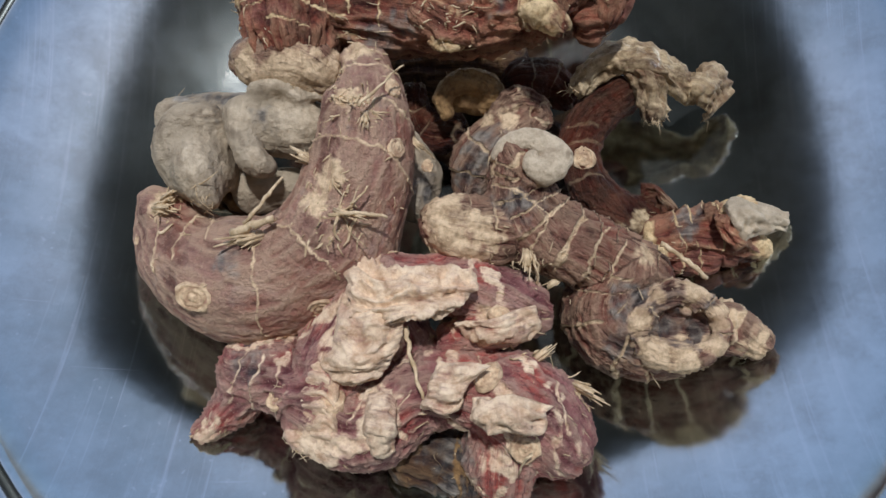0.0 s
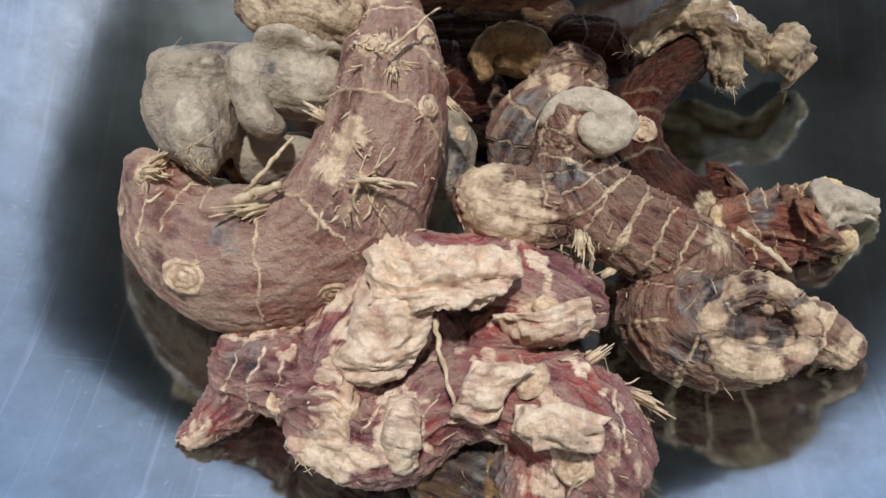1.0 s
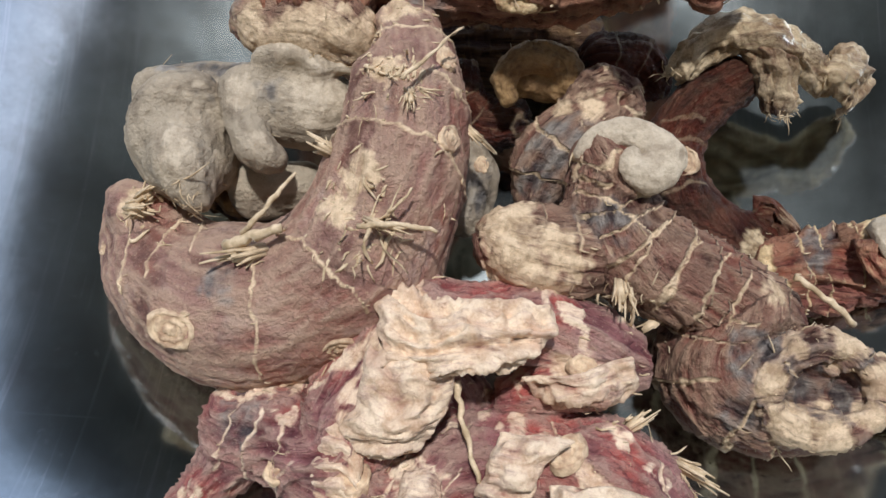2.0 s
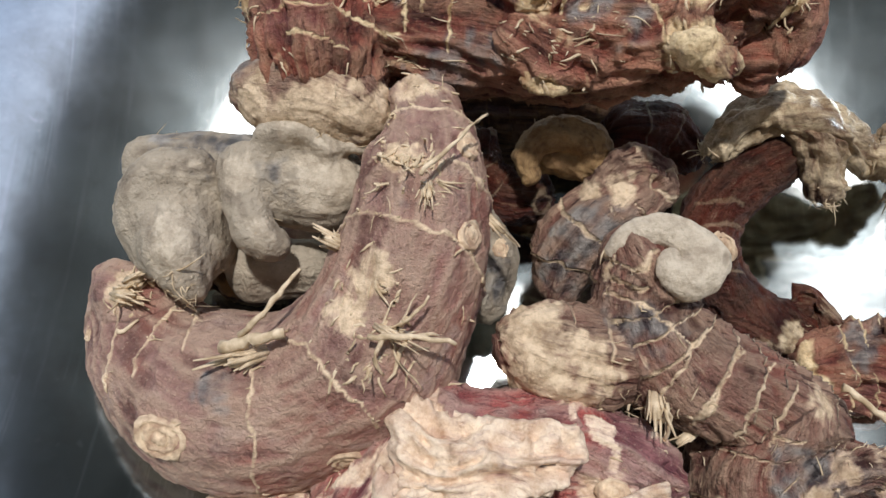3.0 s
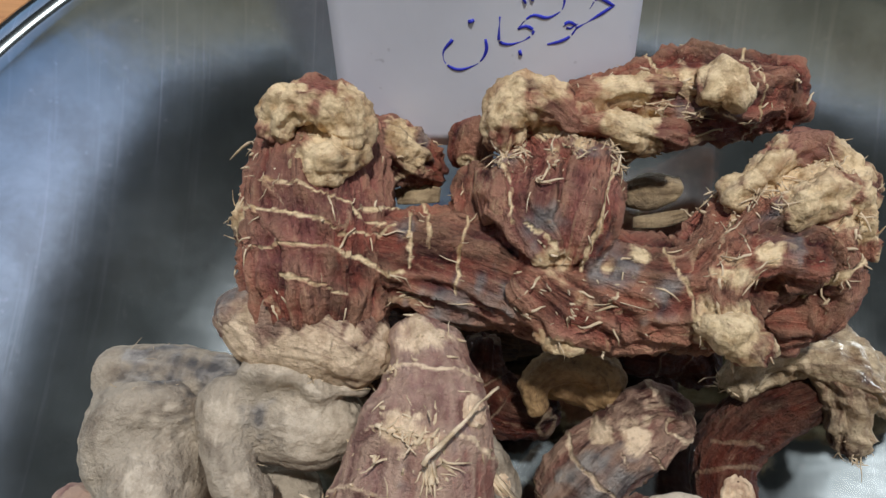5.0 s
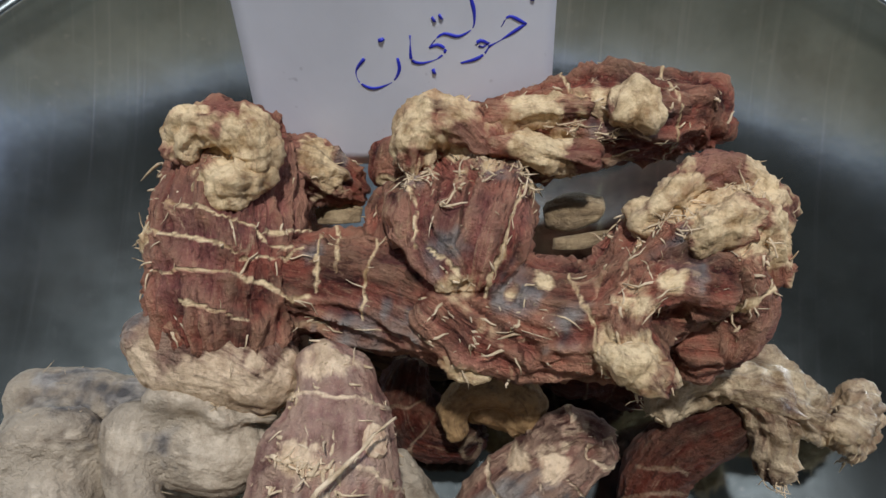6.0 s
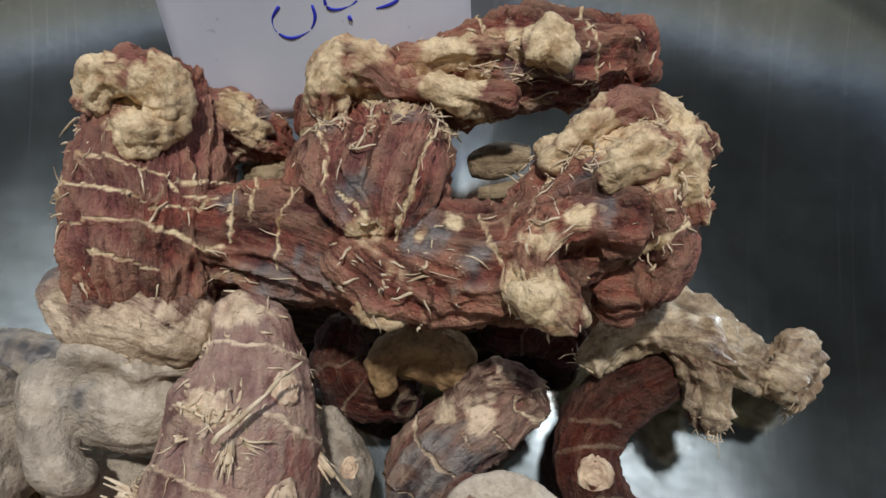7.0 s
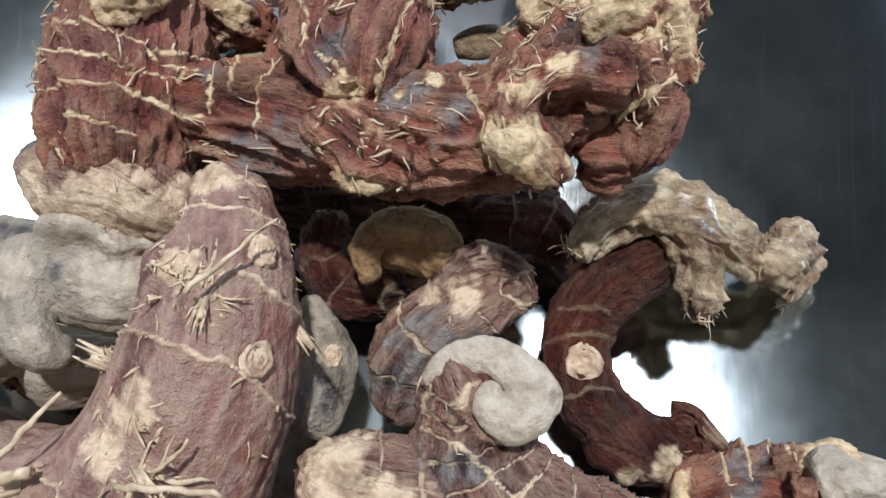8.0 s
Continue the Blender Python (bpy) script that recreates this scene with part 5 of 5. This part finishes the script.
    flute = Sheet([[(-14.0, 47.0, 54.0), (-14.0, 42.0, 54.0), (-12.0, 37.0, 53.0)], [(-12.0, 45.0, 58.0), (-11.0, 40.0, 59.0), (-10.0, 36.0, 57.0)], [(-9.0, 46.0, 58.0), (-9.0, 40.0, 59.0), (-8.0, 37.0, 57.0)]], 151, 1.0, 0.25, 0.7, 5.0, 0.04, 0.3)
    skin_piece(ob, flute, "fluted_lobe", RED, "fluted orange-red lobe")
    foot = Root([[(-52.0, 21.0, 43.0, 4.3), (-45.0, 19.0, 45.0, 6.6), (-37.0, 19.0, 46.0, 7.5), (-32.0, 17.0, 45.0, 5.9), (-28.0, 17.0, 43.0, 2.8)], [(-51.0, 22.0, 47.0, 3.1), (-44.0, 23.0, 49.0, 2.9), (-35.0, 23.0, 48.0, 3.1), (-30.0, 22.0, 46.0, 2.2)]], 131, rings=0, wrinkle=0.3, lumps=0.8, flecks=0, pale=[(-46.0, 15.0, 46.0, 10.0), (-37.0, 17.0, 50.0, 8.8), (-31.0, 16.0, 48.0, 8.9), (-35.0, 13.0, 44.0, 8.2)], mold=[(-53.0, 22.0, 47.0, 6.5), (-45.0, 24.0, 52.0, 4.5)], crumple=0.4)
    skin_piece(ob, foot, "broken_end", BROWN, "rounded cream broken end with a grey edge")
    for place, n, size, lean in (((-10.0, 56.0, 60.0), 240, 5, (-0.3, 0.4, 0.3)), ((-4.0, 51.0, 60.0), 160, 4, (0.1, -0.4, 0.3)), ((27.0, 43.0, 64.0), 200, 5, (-0.5, 0.3, 0.3)), ((37.0, 49.0, 62.0), 200, 4, (0, 0.5, 0.2)), ((7.0, 54.0, 61.0), 160, 4, (0.8, 0.1, 0.1)), ((17.0, 54.0, 60.0), 110, 4, (0.8, -0.2, 0.1)), ((25.0, 22.0, 63.0), 70, 3, (0, -0.6, 0.2)), ((40.0, 39.0, 62.0), 90, 4, (0.3, -0.5, 0.1)), ((1.0, 25.0, 60.0), 70, 3.5, (0.5, -0.4, 0.1)),
                                 ((-52.0, 37.0, 51.0), 36, 5, (-0.8, 0, 0.2)), ((-44.0, 51.0, 60.0), 120, 4, (-0.6, 0, 0.2)), ((48.0, 40.0, 57.0), 26, 4, (0.6, -0.2, 0)), ((6.0, 24.0, 57.0), 20, 4, (0, -0.5, 0.3)), ((10.0, 50.0, 58.0), 36, 4, (0.2, -0.4, 0)), ((-15.0, 46.0, 52.0), 20, 3, (-0.4, 0.2, 0)), ((-51.0, 52.0, 54.0), 20, 5, (-0.8, 0.2, 0)), ((2.0, 49.0, 59.0), 60, 4, (0.3, -0.6, 0.1))):
        fray(ob, r, place, n, size, 0.5, 0.34, lean, 7)
    fray(ob, foot, (-37.0, 24.0, 54.0), 70, 4, 0.35, 0.2, (0, 0.8, 0.1), 9)
    fray(ob, foot, (-36.0, 12.0, 42.0), 60, 4, 0.4, 0.24, (0, -0.7, -0.2), 9)
    torn_fringe(ob, r, 260, 3.4, 0.17, 9)


def chips():
    for rows, seed, label in (([[(13.0, 51.0, 43.0), (17.0, 53.0, 44.0), (23.0, 53.0, 43.0)], [(12.0, 48.0, 46.0), (17.0, 48.0, 47.0), (23.0, 49.0, 46.0)], [(13.0, 46.0, 44.0), (17.0, 45.0, 45.0), (22.0, 48.0, 44.0)]], 103, "thin curled brown root chip"), ([[(14.0, 44.0, 44.0), (19.0, 45.0, 45.0), (24.0, 46.0, 45.0)], [(14.0, 42.0, 44.0), (19.0, 42.0, 45.0), (24.0, 44.0, 45.0)]], 107, "small flat tan root chip"),
                              ([[(-29.0, 49.0, 38.0), (-24.0, 50.0, 39.0), (-20.0, 50.0, 38.0)], [(-28.0, 46.0, 38.0), (-24.0, 46.0, 39.0), (-20.0, 47.0, 38.0)]], 108, "flat olive-grey root chip beside the large root")):
        thing(Sheet(rows, seed, 0.9, 0.5, 0.35, 3.0, 0.06, 0.4), "root_chip", CHIPPED, label, "root chip", "loose chips among the roots")
    r = Root([[(-15.0, 59.0, 44.0, 3.5), (-15.0, 56.0, 42.0, 3.5)]], 109, rings=5, wrinkle=0.7, lumps=0.8)
    thing(r, "galangal_root", RED, "small red galangal nub behind the large root")


def deep_roots():
    # filler root added to hide the bright floor and keep the gap dark
    r = Root([[(-22, 33, 12, 10), (-4, 36, 11, 11), (14, 38, 12, 10)]], 113, rings=6, wrinkle=0.7, lumps=1.2)
    torn_fringe(thing(r, "galangal_root", TAN, "dark filler root added under the pile to keep the gap dark"), r, 30, 2.4, 0.15, 17)
    r = Root([[(-62.8, -5.2, 20.0, 4.8), (-55.3, -6.3, 18.0, 5.4)]], 127, rings=5, wrinkle=0.7, lumps=1.0, pale=[(-55.7, -7.9, 24.0, 5.0)])
    thing(r, "root_chip", TAN, "tan root fragment between two roots", "root chip", "loose chips among the roots")


def label_card():
    """A sheet of paper, gently bowed, tucked behind the large root, with a word in blue ink."""
    corner = Vector((-38.5, 56.4, 40.0))
    across = Vector((0.995, 0.075, 0.06)).normalized()
    up = Vector((-0.04, 0.53, 0.85)).normalized()
    facing = across.cross(up).normalized()
    wide, tall = 51.7, 62.0

    def at(u, v, lift=0.0):
        """A place on the sheet, u across and v up, both from 0 to 1."""
        bow = 1.2 * math.sin(math.pi * u) + 2.0 * v * v - 0.5 * math.sin(5 * u + 3 * v)
        return (corner + across * (u * wide - 2.0 * v) + up * v * tall + facing * (bow + lift)) / 1000

    bm = bmesh.new()
    n = 24
    front = [[bm.verts.new(at(i / n, j / n, 0.06)) for i in range(n + 1)] for j in range(n + 1)]
    back = [[bm.verts.new(at(i / n, j / n, -0.06)) for i in range(n + 1)] for j in range(n + 1)]
    for j in range(n):
        for i in range(n):
            bm.faces.new((front[j][i], front[j][i + 1], front[j + 1][i + 1], front[j + 1][i]))
            bm.faces.new((back[j + 1][i], back[j + 1][i + 1], back[j][i + 1], back[j][i]))
    for k in range(n):
        bm.faces.new((front[0][k + 1], front[0][k], back[0][k], back[0][k + 1]))
        bm.faces.new((front[n][k], front[n][k + 1], back[n][k + 1], back[n][k]))
        bm.faces.new((front[k][0], front[k + 1][0], back[k + 1][0], back[k][0]))
        bm.faces.new((front[k + 1][n], front[k][n], back[k][n], back[k + 1][n]))
    card = part("paper_label", bm, PAPER, None)
    tagged(card, "white paper label with an Arabic word in blue ink", "label")

    def stroke(points, size=0.36):
        """A pen stroke through (u, v) places on the sheet."""
        run = spline([(u * wide, (v - 0.008) * tall, 0, 1) for u, v in points], 0.5)[:, :2]
        path = [at(x / wide, y / tall, -0.12) * 1000 for x, y in run]
        bm = bmesh.new()
        tube(bm, path, [size * (0.85 + 0.25 * math.sin(k * 0.5)) for k in range(len(path))], 6)
        part("pen_stroke", bm, INK, card)

    # the word, from its first letter to its last: khah, waw, lam, noon, jeem, alef, noon
    INKS = (
        [(0.91, 0.414), (0.857, 0.438), (0.832, 0.412)],
        [(0.905, 0.414), (0.838, 0.38), (0.794, 0.361)],
        [(0.795, 0.369), (0.769, 0.38), (0.756, 0.37), (0.776, 0.361), (0.799, 0.373), (0.783, 0.344), (0.749, 0.328), (0.705, 0.32)],
        [(0.74, 0.494), (0.75, 0.454), (0.745, 0.415), (0.702, 0.395), (0.657, 0.404), (0.627, 0.388), (0.609, 0.367)],
        [(0.609, 0.367), (0.634, 0.375), (0.659, 0.359), (0.637, 0.338), (0.588, 0.325), (0.552, 0.333), (0.549, 0.367), (0.551, 0.404)],
        [(0.506, 0.342), (0.508, 0.306), (0.481, 0.271), (0.419, 0.253), (0.374, 0.272), (0.368, 0.307), (0.399, 0.342)],
        [(0.919, 0.481), (0.93, 0.482)],
        [(0.457, 0.398), (0.46, 0.39)],
        [(0.622, 0.442), (0.629, 0.445)],
        [(0.644, 0.448), (0.651, 0.451)],
        [(0.614, 0.299), (0.624, 0.301)],
    )
    for points in INKS:
        stroke(points, 0.36 if len(points) > 2 else 0.62)


plump_root()
grey_root()
peeled_root()
under_root()
ringed_root()
curled_root()
tip_root()
hooked_root()
arched_root()
hidden_root()
great_root()
chips()
deep_roots()
label_card()
